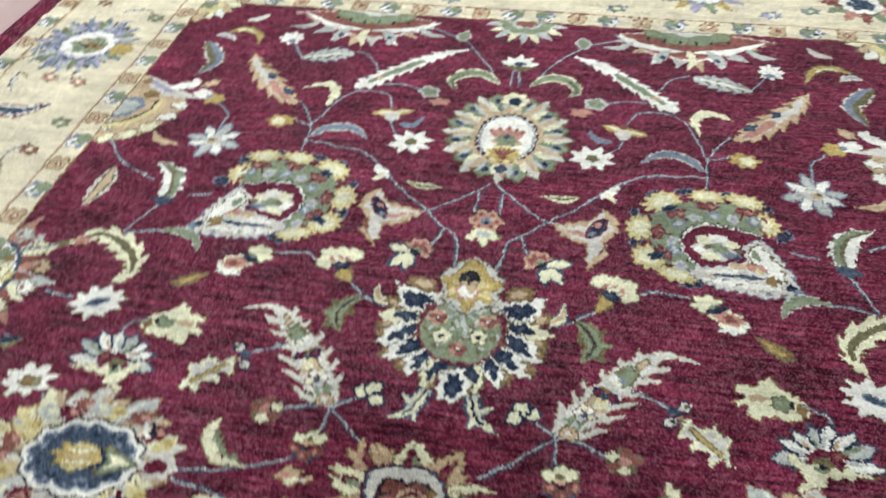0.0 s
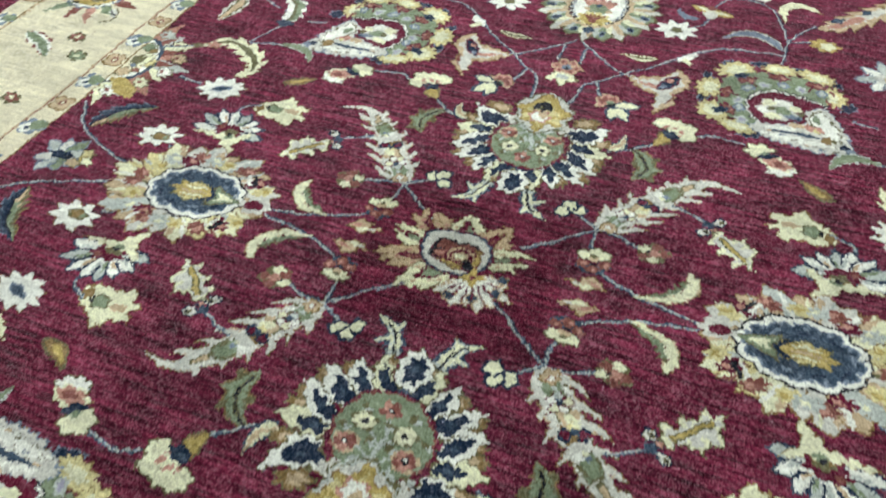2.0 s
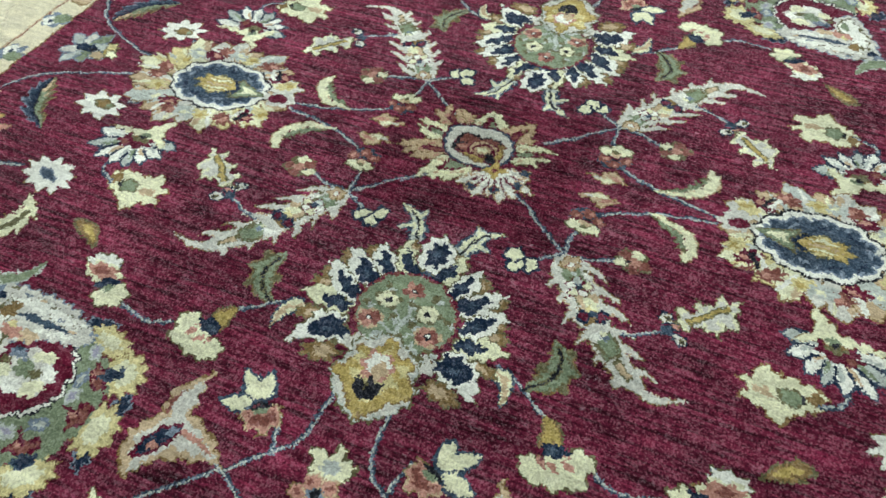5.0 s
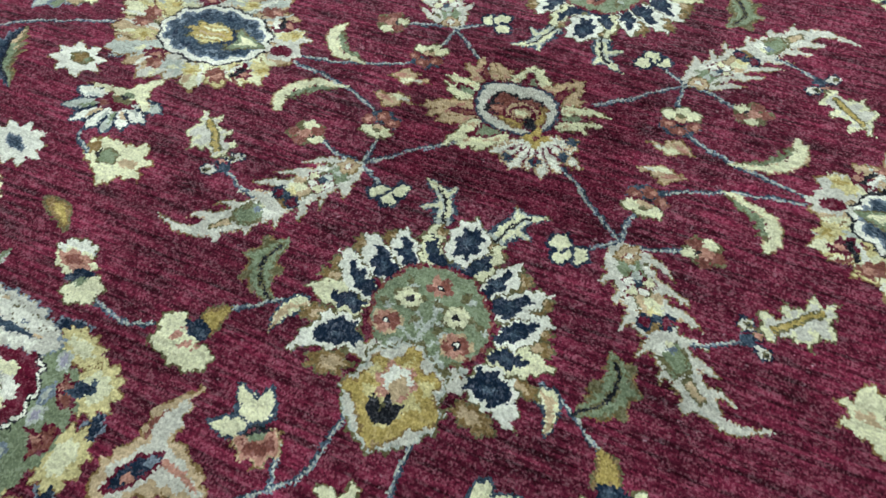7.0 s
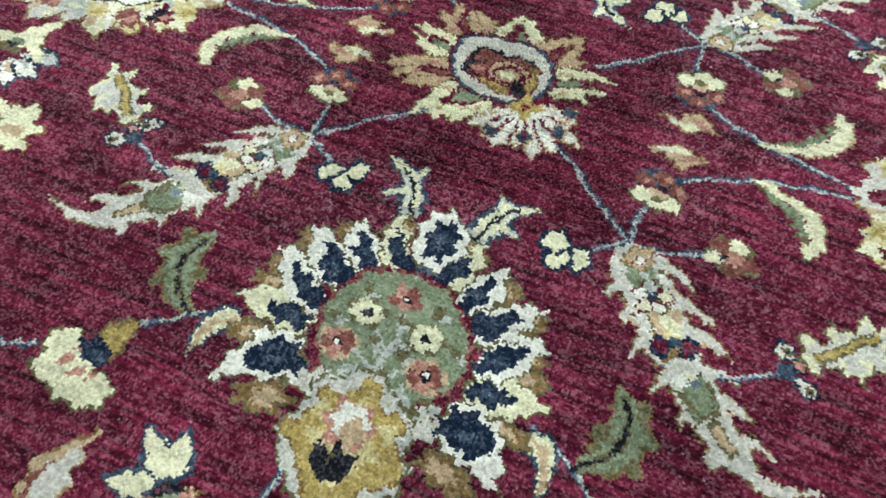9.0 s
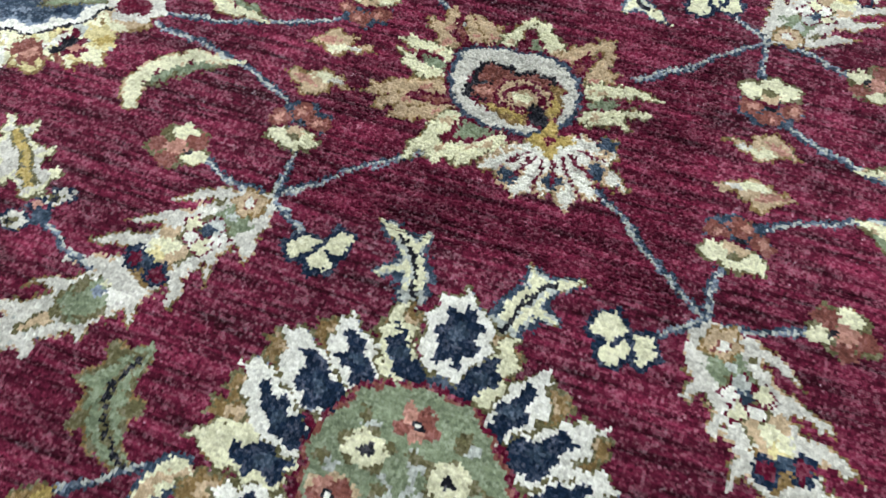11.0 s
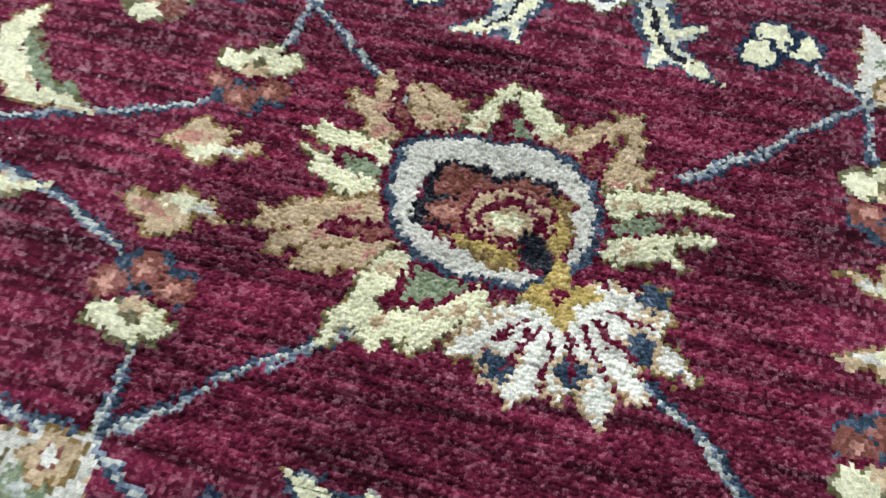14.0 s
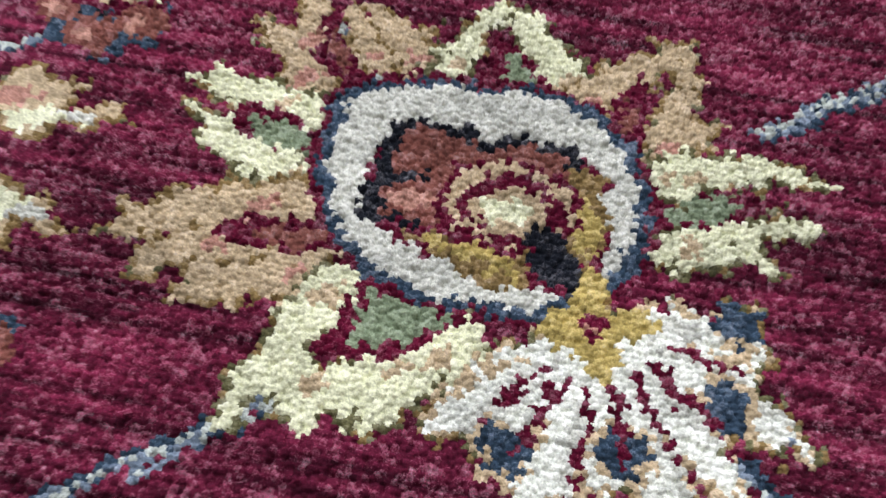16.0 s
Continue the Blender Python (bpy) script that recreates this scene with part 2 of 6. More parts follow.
def blob(x, y, rx, ry, colour, rot=0, lobes=0, depth=0.25, phase=0.0, sharp=False):
    r = max(rx, ry) * 1.05
    sl, U, V = window(x - r, x + r, y - r, y + r)
    if U.size == 0:
        return
    a = math.radians(rot)
    p, q = (U - x) * math.cos(a) + (V - y) * math.sin(a), -(U - x) * math.sin(a) + (V - y) * math.cos(a)
    d = np.hypot(p / rx, q / ry)
    lim = 1.0
    if lobes:
        th = np.arctan2(q / ry, p / rx) + math.radians(phase)
        wave = np.abs(((th * lobes / math.tau) % 1.0) * 2 - 1) if sharp else np.abs(np.cos(th * lobes / 2))
        lim = 1 - depth * (1 - wave)
    ink(sl, d < lim, colour)


def poly(colour, *pts):
    p = np.array(pts, float)
    sl, U, V = window(p[:, 0].min(), p[:, 0].max(), p[:, 1].min(), p[:, 1].max())
    if U.size == 0:
        return
    inside = np.zeros(U.shape, bool)
    for (x0, y0), (x1, y1) in zip(p, np.roll(p, -1, 0)):
        inside ^= ((y0 > V) != (y1 > V)) & (U < (x1 - x0) * (V - y0) / (y1 - y0 + 1e-12) + x0)
    ink(sl, inside, colour)


def patch(colour, *pts, flip=1, grow=0.0):
    """A flat shape with a ragged edge; flip=-1 turns it over, grow swells it about its middle."""
    p = np.array(pts, float) * (flip, 1)
    mid = p.mean(0)
    d = p - mid
    p = mid + d * (1 + grow / (np.hypot(*d.T)[:, None] + 1e-9))
    sl, U, V = window(p[:, 0].min() - 0.4, p[:, 0].max() + 0.4, p[:, 1].min() - 0.4, p[:, 1].max() + 0.4)
    if U.size == 0:
        return
    U, V = U + 0.24 * np.sin(3.1 * V + 1.3 * np.sin(2.3 * U)), V + 0.24 * np.sin(3.4 * U + 1.7 * np.sin(2.1 * V))
    inside = np.zeros(U.shape, bool)
    for (x0, y0), (x1, y1) in zip(p, np.roll(p, -1, 0)):
        inside ^= ((y0 > V) != (y1 > V)) & (U < (x1 - x0) * (V - y0) / (y1 - y0 + 1e-12) + x0)
    ink(sl, inside, colour)


def petal(x, y, ang, r0, r1, w, colour, teeth=0, cut=0.35, shape="drop"):
    a = math.radians(ang)
    ca, sa = math.cos(a), math.sin(a)
    stroke(((x + ca * r0, y + sa * r0), (x + ca * r1, y + sa * r1)), w, colour, shape, teeth, cut)


def star(x, y, rx, ry, colour, core, n=8, rot=0, cr=0.42, depth=0.42):
    """A small rosette: pointed lobes round a darker eye."""
    blob(x, y, rx, ry, colour, rot, n, depth, 12, True)
    blob(x, y, rx * cr, ry * cr, core, rot, 5, 0.3)


# ---- motifs of the field, each drawn in one quarter and turned over into the others ----
def quarter():
    stem((6.2, 5.4), (10.5, 8.8), (15.5, 13))
    stem((15.5, 13), (13.2, 14.6), (11.2, 16))
    stem((15.5, 13), (15.4, 10), (15.9, 7.8))
    stem((17.3, 5.2), (20, 3.7), (26, 1.7), (32.5, 0.6))
    stem((16, 13.2), (19, 12.8), (21.8, 11.7))
    for x, y in ((11.8, 16.3), (10.2, 16.9), (9.5, 15.3)):
        item("berry", "ivory berry edged in dark teal")
        blob(x, y, 1.45, 1.4, "navy", 0, 5, 0.12)
        blob(x, y, 1.05, 1.0, "cream", 0, 5, 0.15)
    item("curled_leaf", "pale curled leaf with a dark rib")
    c = ((3.0, 18.2), (4.2, 14.8), (5.2, 13.6), (7.6, 12.5))
    barbs = (((4.5, 14.8), (4.0, 13.6), (3.5, 12.5)), ((4.4, 15.4), (5.4, 15.9), (6.4, 16.6)))
    stroke(c, 1.7, "teal", "horn", 5, 0.35)
    for b in barbs:
        stroke(b, 0.95, "teal", "horn")
    stroke(c, 1.15, "mist", "horn", 5, 0.45)
    for b in barbs:
        stroke(b, 0.55, "mist", "horn")
    stroke(c, 0.95, "cream", "horn", 4, 0.3, lo=0.1)
    for b in barbs:
        stroke(b, 0.36, "cream", "horn")
    stroke(c, 0.5, "mist", "leaf", 3, 0.4, side=1, hi=0.7)
    stroke(c, 0.16, "black", "stem", hi=0.75)
    item("small_flower", "rust and cream flower on the vine")
    blob(16.5, 6.1, 2.5, 1.9, "teal", 0, 7, 0.2)
    for x, y in ((15.0, 6.1), (16.6, 5.2), (18.1, 6.2)):
        blob(x, y, 0.98, 0.85, "rust", 0, 6, 0.2)
        blob(x + 0.2, y - 0.1, 0.4, 0.35, "salmon", 0, 4, 0.3)
    for col, g in (("olive", 0.25), ("cream", 0.0)):
        for x, y in ((15.0, 7.7), (16.4, 8.3), (17.8, 7.8)):
            blob(x, y, 0.95 + g, 0.78 + g, col, (x - 16.4) * 25, 5, 0.25)
    blob(16.4, 7.1, 0.85, 0.62, "tan", 0, 5, 0.25)
    blob(16.4, 7.7, 0.5, 0.42, "olive", 0, 4, 0.3)
    blob(16.6, 6.2, 0.55, 0.22, "black", 0, 4, 0.3)
    stroke(((14.4, 6.9), (16.4, 6.5), (18.4, 6.9)), 0.14, "wine", "stem")
    item("small_flower", "brown and cream blossom")
    blob(24.0, 11.2, 2.5, 2.1, "olive", 20, 5, 0.3)
    for x, y, c in ((25.4, 11.4, "rust"), (24.2, 9.9, "cream"), (24.3, 12.5, "rust"), (22.8, 10.3, "rust"), (22.6, 11.8, "cream"), (24.1, 11.2, "salmon")):
        blob(x, y, 0.9, 0.8, c, 0, 4, 0.2)
    blob(23.4, 11.3, 0.3, 0.3, "black")
    item("cloud_band", "tan cloud fleck")
    fleck = ((19.8, 1.8), (18.4, 1.7), (17.5, 1.0), (15.8, 1.3), (14.3, 2.1), (16.0, 2.4), (16.6, 3.4), (18.2, 2.9))
    for col, g in (("ochre", 0.3), ("tan", 0.05)):
        patch(col, *fleck, grow=g)
    blob(16.6, 1.6, 1.5, 0.45, "cream", -8, 5, 0.35)
    blob(17.9, 2.2, 1.2, 0.4, "salmon", -18, 4, 0.35)
    blob(15.6, 1.8, 0.7, 0.3, "pale", 10, 4, 0.35)
    item("scroll_leaf", "cream scroll leaf with an olive belly")
    c = ((29.6, 9.2), (30.1, 6.4), (28.0, 3.6), (23.2, 2.2))
    stroke(c, 1.4, "tan", "leaf", 7, 0.25)
    stroke(c, 1.15, "cream", "leaf", 7, 0.3)
    for col, w, lo, hi in (("olive", 2.1, 0.24, 0.95), ("sage", 1.7, 0.34, 0.86), ("cream", 0.75, 0.1, 1.0), ("tan", 0.55, 0.6, 0.9)):
        stroke(c, w, col, "leaf", 6, 0.45, side=-1, lo=lo, hi=hi)
    stroke(c, 0.7, "wine", "leaf", 4, 0.8, side=-1, lo=0.3, hi=0.75)
    stroke(c, 0.45, "cream", "leaf", 5, 0.3, side=-1, lo=0.1)
    feather()
    item("sprig", "ivory leaf sprig with a gold rib")
    stem((29.5, 20.3), (27, 21.6), (24.8, 22.4))
    c = ((37.6, 12.8), (34.6, 15.6), (30.4, 19.8))
    blade = ((37.9, 12.4), (37.0, 14.8), (37.8, 17.0), (36.2, 16.7), (35.9, 18.5), (34.0, 17.7), (32.4, 19.0), (31.4, 18.2), (31.2, 16.0), (33.0, 16.0), (32.6, 14.4), (34.4, 14.7), (35.0, 12.6), (36.2, 13.5))
    for col, g in (("olive", 0.35), ("cream", 0.15), ("pale", -0.5)):
        patch(col, *blade, grow=g)
    stroke(c, 0.52, "olive", "stem", lo=0.2, hi=0.78)
    stroke(c, 0.34, "gold", "stem", 9, 0.4, lo=0.2, hi=0.78)
    for x, y in ((29.8, 18.0), (31.8, 20.8)):
        blob(x, y, 1.2, 1.0, "navy", 30, 5, 0.2)
        blob(x, y, 0.95, 0.75, "pale", 30, 4, 0.3)
        blob(x + 0.25, y + 0.1, 0.5, 0.42, "olive", 30, 4, 0.25)
        blob(x + 0.3, y + 0.1, 0.24, 0.2, "black")
    blob(30.2, 19.9, 0.95, 0.8, "teal", 45, 4, 0.2)
    blob(31.0, 19.0, 0.75, 0.6, "navy", 45, 4, 0.2)
    blob(31.1, 18.9, 0.45, 0.35, "salmon")
    item("tan_blossom", "cream blossom with a sage heart")
    tan = ((38.6, 22.6), (40.2, 22.2), (40.6, 20.2), (43.6, 21.2), (46.4, 20.9), (48.0, 22.6), (47.0, 24.6), (44.6, 25.8), (43.4, 27.4), (41.8, 25.8), (38.8, 25.4), (40.0, 24.0))
    patch("ochre", *tan, grow=0.35)
    patch("cream", *tan, grow=0.1)
    blob(41.6, 23.8, 1.4, 0.8, "tan", 10, 5, 0.35)
    blob(44.6, 23.5, 1.7, 1.4, "olive", 0, 5, 0.25)
    blob(44.6, 23.5, 1.4, 1.1, "sage", 0, 5, 0.25)
    blob(45.9, 23.4, 0.3, 0.7, "black", 0, 4, 0.25)
    blob(47.0, 22.8, 0.8, 1.0, "ochre", 0, 4, 0.25)
    stem((50.6, 20.5), (50.2, 22.4), (47.2, 23.6))
    fan()
    item("star_blossom", "ivory star blossom with an olive heart")
    stem((56.2, 8.6), (54.2, 7.8))
    blob(59.6, 10.6, 4.7, 3.3, "ochre", -8, 8, 0.40, 12, True)
    blob(59.6, 10.6, 4.5, 3.1, "ivory", -8, 8, 0.40, 12, True)
    blob(59.2, 10.3, 2.0, 1.15, "olive", -8, 5, 0.2)
    blob(59.2, 10.3, 1.6, 0.85, "ochre", -8, 4, 0.25)
    blob(58.2, 10.3, 0.5, 0.5, "sage", -8, 4, 0.25)
    item("star_blossom", "ivory star blossom with a navy heart")
    stem((61.5, 25.7), (67, 26.8))
    blob(57.0, 25.8, 5.0, 3.6, "pale", -15, 10, 0.34, 0, True)
    blob(57.0, 25.8, 4.7, 3.3, "ivory", -15, 10, 0.34, 0, True)
    blob(57.0, 25.8, 2.2, 0.9, "slate", -22, 5, 0.2)
    blob(57.0, 25.8, 1.8, 0.6, "teal", -22, 4, 0.2)
    buds()
    item("split_leaf", "sage split leaf with a dark rib")
    c = ((16.2, 33.6), (18.4, 31.8), (19.4, 29.6), (18.9, 27.8), (17.9, 26.0))
    for col, g in (("ochre", 0.25), ("olive", 0.0)):
        stroke(c, 1.7 + g, col, "leaf", 5, 0.3)
        for b in (((18.8, 31.2), (20.0, 31.6), (20.9, 32.6)), ((19.2, 29.4), (20.6, 29.4), (21.9, 29.6)), ((18.9, 28.0), (20.0, 27.4), (20.8, 26.6)), ((18.4, 30.6), (17.4, 30.2), (16.6, 30.0))):
            stroke(b, 0.95 + g, col, "horn")
    stroke(c, 1.5, "sage", "leaf", 7, 0.5)
    stroke(((19.2, 29.4), (20.6, 29.4), (21.6, 29.6)), 0.6, "sage", "horn")
    stroke(c, 0.3, "olive", "stem", hi=0.9)
    stroke(c, 0.2, "black", "stem", 9, 0.5, hi=0.85)
    item("scroll_leaf", "small ivory hook leaf edged in navy")
    c = ((12.4, 32.4), (14.2, 33.9), (14.5, 36.8))
    stroke(c, 1.3, "teal", "drop")
    stroke(c, 1.0, "cream", "drop", 3, 0.2)
    stroke(c, 0.45, "tan", "leaf", 3, 0.4)
    stem((3.4, 41.2), (3.8, 45.6), (4.6, 48.8), (6.7, 50.6), (10, 53.9), (15.3, 58.6), (20.4, 64.4), (25.4, 68.8), (31, 69.8), (37.3, 70.6))
    stem((8.0, 46.2), (7.2, 48.2), (6.7, 50.4))
    stem((0.6, 63.0), (4, 59.4), (8.3, 55.6), (11.6, 53.8))
    stem((2.0, 60.8), (2.0, 58.0), (2.2, 55.2))
    tulip()
    item("winged_flower", "cream three-pointed flower with a violet heart")
    wing = ((17.6, 44.6), (20.4, 48.0), (20.2, 51.0), (22.3, 54.2), (21.6, 57.0), (19.5, 59.2), (18.4, 56.8), (16.6, 55.2), (14, 54.6), (10.8, 53.9), (14.6, 50.8), (17.2, 49.8), (17.2, 47))
    for col, g in (("ochre", 0.3), ("tan", 0.05), ("pale", -1.0)):
        patch(col, *wing, grow=g)
    patch("pale", (18.0, 46.6), (19.6, 48.6), (19.4, 50.6), (18.2, 50.2))
    stroke(((19.8, 51.4), (20.0, 49.6), (19.0, 47.4)), 0.3, "rust", "leaf", 3, 0.3)
    stroke(((17.0, 52.2), (14.8, 52.6), (12.6, 53.4)), 0.55, "salmon", "horn", 3, 0.2)
    stroke(((20.4, 56.8), (18.8, 54.0), (17.0, 51.4)), 1.5, "wine", "leaf", 3, 0.25)
    stroke(((20.2, 56.2), (18.8, 54.0), (17.2, 51.8)), 1.05, "navy", "leaf", 3, 0.25)
    blob(18.9, 54.9, 0.8, 0.6, "salmon", 40, 4, 0.3)
    blob(17.8, 52.6, 0.7, 0.5, "slate", 40, 4, 0.3)
    teardrop()
    item("scroll_leaf", "small ivory hook leaf")
    stroke(((19.0, 62.0), (20.8, 63.6), (22.2, 65.8)), 1.0, "ivory", "leaf", 3, 0.2)
    stroke(((20.0, 62.8), (21.0, 61.9), (21.9, 60.8)), 0.75, "cream", "horn")
    item("scroll_leaf", "narrow cream leaf on the vine")
    stroke(((15.6, 61.6), (12.4, 60.6), (8.6, 60.9)), 1.1, "cream", "leaf", 3, 0.2)
    stroke(((15.0, 61.4), (12.4, 60.6), (9.6, 60.8)), 0.35, "olive", "leaf")
    upper()
    side_sprays()


def feather():
    item("feathered_leaf", "long pale feathered leaf with flowers inside")
    c = ((15.2, 13.4), (18.4, 17.2), (21, 20.8), (23, 23.5), (25.3, 26), (27.6, 28.2), (30, 29.3), (34.0, 28.4))
    barbs = (((17.8, 14.0), (19.8, 14.4), (22.3, 15.8)), ((20.0, 16.8), (21.9, 17.2), (24.3, 18.3)), ((22.0, 19.2), (23.8, 19.6), (26.0, 20.6)),
             ((23.0, 22.4), (24.8, 21.8), (26.8, 22.4)), ((25.0, 24.6), (26.6, 24.2), (28.6, 25.0)), ((27.0, 26.6), (28.8, 26.6), (30.4, 27.4)),
             ((16.4, 15.6), (15.6, 17.2), (15.2, 19.0)), ((18.2, 18.6), (17.2, 19.4), (16.8, 21.0)), ((20.0, 21.2), (18.6, 21.8), (18.2, 23.4)),
             ((22.0, 23.6), (20.8, 24.2), (20.6, 25.6)), ((24.2, 26.0), (23.2, 26.6), (23.0, 27.8)), ((26.4, 28.0), (25.8, 28.8), (25.8, 29.8)))
    for col, g in (("tan", 0.14), ("pale", 0.0)):
        stroke(c[:-1], 2.5 + g, col, "blade", 25, 0.24)
        stroke(c[4:], 1.0 + g, col, "horn")
        for b in barbs:
            stroke(b, 0.62 + g, col, "horn")
    stroke(c[:-1], 1.9, "ivory", "blade", 31, 0.5, lo=0.1)
    stroke(c[:-1], 1.75, "mist", "blade", 23, 0.6, lo=0.5)
    stroke(c[:-1], 1.75, "pale", "blade", 19, 0.45)
    stroke(c, 1.75, "olive", "leaf", 7, 0.3, lo=0.02, hi=0.24)
    stroke(c, 1.35, "sage", "stem", 11, 0.5, lo=0.06, hi=0.19)
    blob(17.4, 15.6, 0.5, 0.4, "mist", 30, 4, 0.3)
    blob(18.8, 14.9, 0.5, 0.35, "olive", 30, 4, 0.3)
    blob(18.6, 17.5, 1.9, 1.3, "olive", 40, 8, 0.25)
    for x, y, k in ((17.6, 17.6, "ivory"), (18.2, 16.7, "mist"), (19.7, 17.0, "cream"), (19.3, 18.2, "ivory"), (18.3, 18.5, "cream")):
        blob(x, y, 0.78, 0.72, "wine", 0, 4, 0.2)
        blob(x, y, 0.66, 0.6, k, 0, 4, 0.25)
    blob(18.6, 17.3, 0.55, 0.45, "teal", 0, 4, 0.3)
    stroke(c, 1.7, "ochre", "stem", 9, 0.35, lo=0.245, hi=0.34)
    for x, y, k in ((19.5, 19.3, "tan"), (20.9, 18.3, "tan"), (21.2, 19.4, "cream"), (20.1, 20.1, "tan"), (20.4, 19.2, "cream"), (21.0, 20.2, "straw")):
        blob(x, y, 0.76, 0.62, k, 40, 5, 0.25)
    for x, y in ((20.3, 21.4), (22.3, 20.6)):
        blob(x, y, 1.1, 0.95, "navy", -40, 5, 0.15)
        blob(x, y, 0.72, 0.6, "wine", -40, 5, 0.2)
    blob(21.4, 20.6, 0.5, 0.55, "teal", -40, 4, 0.2)
    stroke(c, 1.6, "olive", "leaf", 6, 0.35, lo=0.415, hi=0.57)
    stroke(c, 1.25, "sage", "leaf", 9, 0.5, lo=0.42, hi=0.55)
    blob(22.4, 23.9, 0.7, 0.6, "ivory", 0, 4, 0.3)
    blob(23.4, 23.8, 0.55, 0.4, "slate", 0, 4, 0.3)
    blob(23.1, 23.2, 0.45, 0.35, "cream", 0, 4, 0.3)
    stroke(c, 0.72, "olive", "leaf", 5, 0.3, lo=0.575, hi=0.70)
    stroke(c, 0.5, "tan", "stem", 5, 0.6, lo=0.59, hi=0.68)
    blob(16.7, 14.2, 1.45, 1.2, "ochre", 0, 5, 0.3)
    blob(16.7, 14.2, 1.2, 1.0, "tan", 0, 5, 0.3)
    blob(16.7, 14.3, 0.6, 0.52, "rust", 0, 5, 0.3)
    blob(16.7, 14.3, 0.4, 0.38, "ivory")


def fan():
    item("fan_flower", "grey-white fan flower on a cream stalk")
    rows = ((180, 6.2), (154, 5.8), (128, 5.3), (102, 5.5), (77, 5.9), (52, 6.5), (27, 7.2), (2, 6.8))
    for k, (a, r) in enumerate(rows):
        petal(49.0, 15.0, a, 1.6, r + 0.5, 1.45, "teal", 2, 0.2, shape="leaf")
    for k, (a, r) in enumerate(rows):
        petal(49.0, 15.0, a, 1.6, r + 0.1, 1.12, ("mist", "ivory", "ivory")[k % 3], 4, 0.35, shape="leaf")
        petal(49.0, 15.0, a + 5, 2.2, r - 1.4, 0.36, ("sage", "mist", "tan")[k % 3], 3, 0.4, shape="leaf")
        petal(49.0, 15.0, a + 13, 2.4, r - 0.6, 0.26, "navy", 3, 0.4, shape="leaf")
    blob(49.2, 15.7, 3.0, 1.5, "wine", 8, 7, 0.3)
    blob(48.6, 14.9, 1.5, 0.9, "olive", 0, 5, 0.3)
    blob(50.6, 16.2, 0.7, 0.5, "rust", 0, 4, 0.3)
    for col, g in (("ochre", 0.2), ("cream", 0.0)):
        patch(col, (45.2, 9.0), (47.8, 11.6), (49.4, 13.2), (52.6, 13.2), (55.2, 13.9), (52.0, 14.4), (49.4, 14.4), (47.2, 14.6), (43.8, 15.9), (45.4, 14.2), (46.4, 12.8), grow=g)
    blob(48.3, 14.1, 0.9, 0.6, "sage", 0, 5, 0.3)
    blob(48.6, 14.5, 0.5, 0.35, "black", 0, 4, 0.3)


def buds():
    item("tail_leaf", "narrow ochre leaf")
    stroke(((47.8, 31.2), (45.0, 32.4), (42.2, 34.6)), 1.35, "olive", "leaf", 3, 0.2)
    stroke(((47.4, 31.4), (45.0, 32.4), (42.6, 34.4)), 1.05, "ochre", "leaf", 3, 0.2)
    stroke(((46.4, 31.8), (45.0, 32.4), (43.2, 33.8)), 0.5, "gold", "leaf")
    item("bud", "salmon and cream opening bud")
    blob(39.4, 35.9, 2.6, 1.6, "olive", 10, 7, 0.3)
    blob(39.4, 35.9, 2.4, 1.4, "ivory", 10, 7, 0.35)
    blob(38.6, 37.6, 3.2, 1.8, "cream", -12, 7, 0.3)
    blob(38.8, 37.4, 2.5, 1.3, "salmon", -12, 6, 0.3)
    blob(39.0, 37.3, 1.2, 0.7, "rust", -12, 4, 0.3)
    blob(35.6, 40.0, 2.7, 2.0, "olive", 20, 6, 0.25)
    blob(35.6, 40.0, 2.45, 1.8, "cream", 20, 6, 0.28)
    blob(37.0, 38.9, 1.8, 0.8, "navy", 20, 4, 0.25)
    blob(36.6, 39.4, 0.8, 0.5, "sage", 20, 4, 0.25)
    stem((33.4, 40.6), (30.0, 41.4), (28.0, 41.4), (25.6, 40.2))
    stem((19.4, 36.2), (17.4, 34.6), (15.6, 33.2), (12.6, 31.9))
    item("bud", "cream bud with a navy heart and gold lip")
    for col, g in (("olive", 0.25), ("ochre", 0.0), ("gold", -0.35)):
        stroke(((21.8, 38.6), (20.6, 37.4), (19.2, 36.0)), 1.15 + g, col, "leaf", 3, 0.2)
        stroke(((21.0, 39.8), (20.4, 38.6), (20.0, 36.8)), 0.95 + g, col, "leaf", 3, 0.2)
    for col, g in (("olive", 0.25), ("cream", 0.0)):
        for x, y, rx, ry in ((24.2, 39.6, 1.7, 1.3), (23.9, 41.6, 1.7, 1.5), (22.0, 42.4, 1.5, 1.3), (20.0, 42.2, 1.8, 1.4), (22.4, 40.8, 1.8, 1.4)):
            blob(x, y, rx + g, ry + g, col, 20, 6, 0.2)
    for x, y in ((22.8, 39.3), (21.9, 41.3), (23.4, 40.7), (20.6, 41.2)):
        blob(x, y, 0.75, 0.42, "salmon", 40, 4, 0.35)
    blob(21.6, 39.4, 1.75, 1.05, "navy", -15, 5, 0.25)
    blob(21.3, 39.6, 0.8, 0.5, "teal", -15, 4, 0.25)


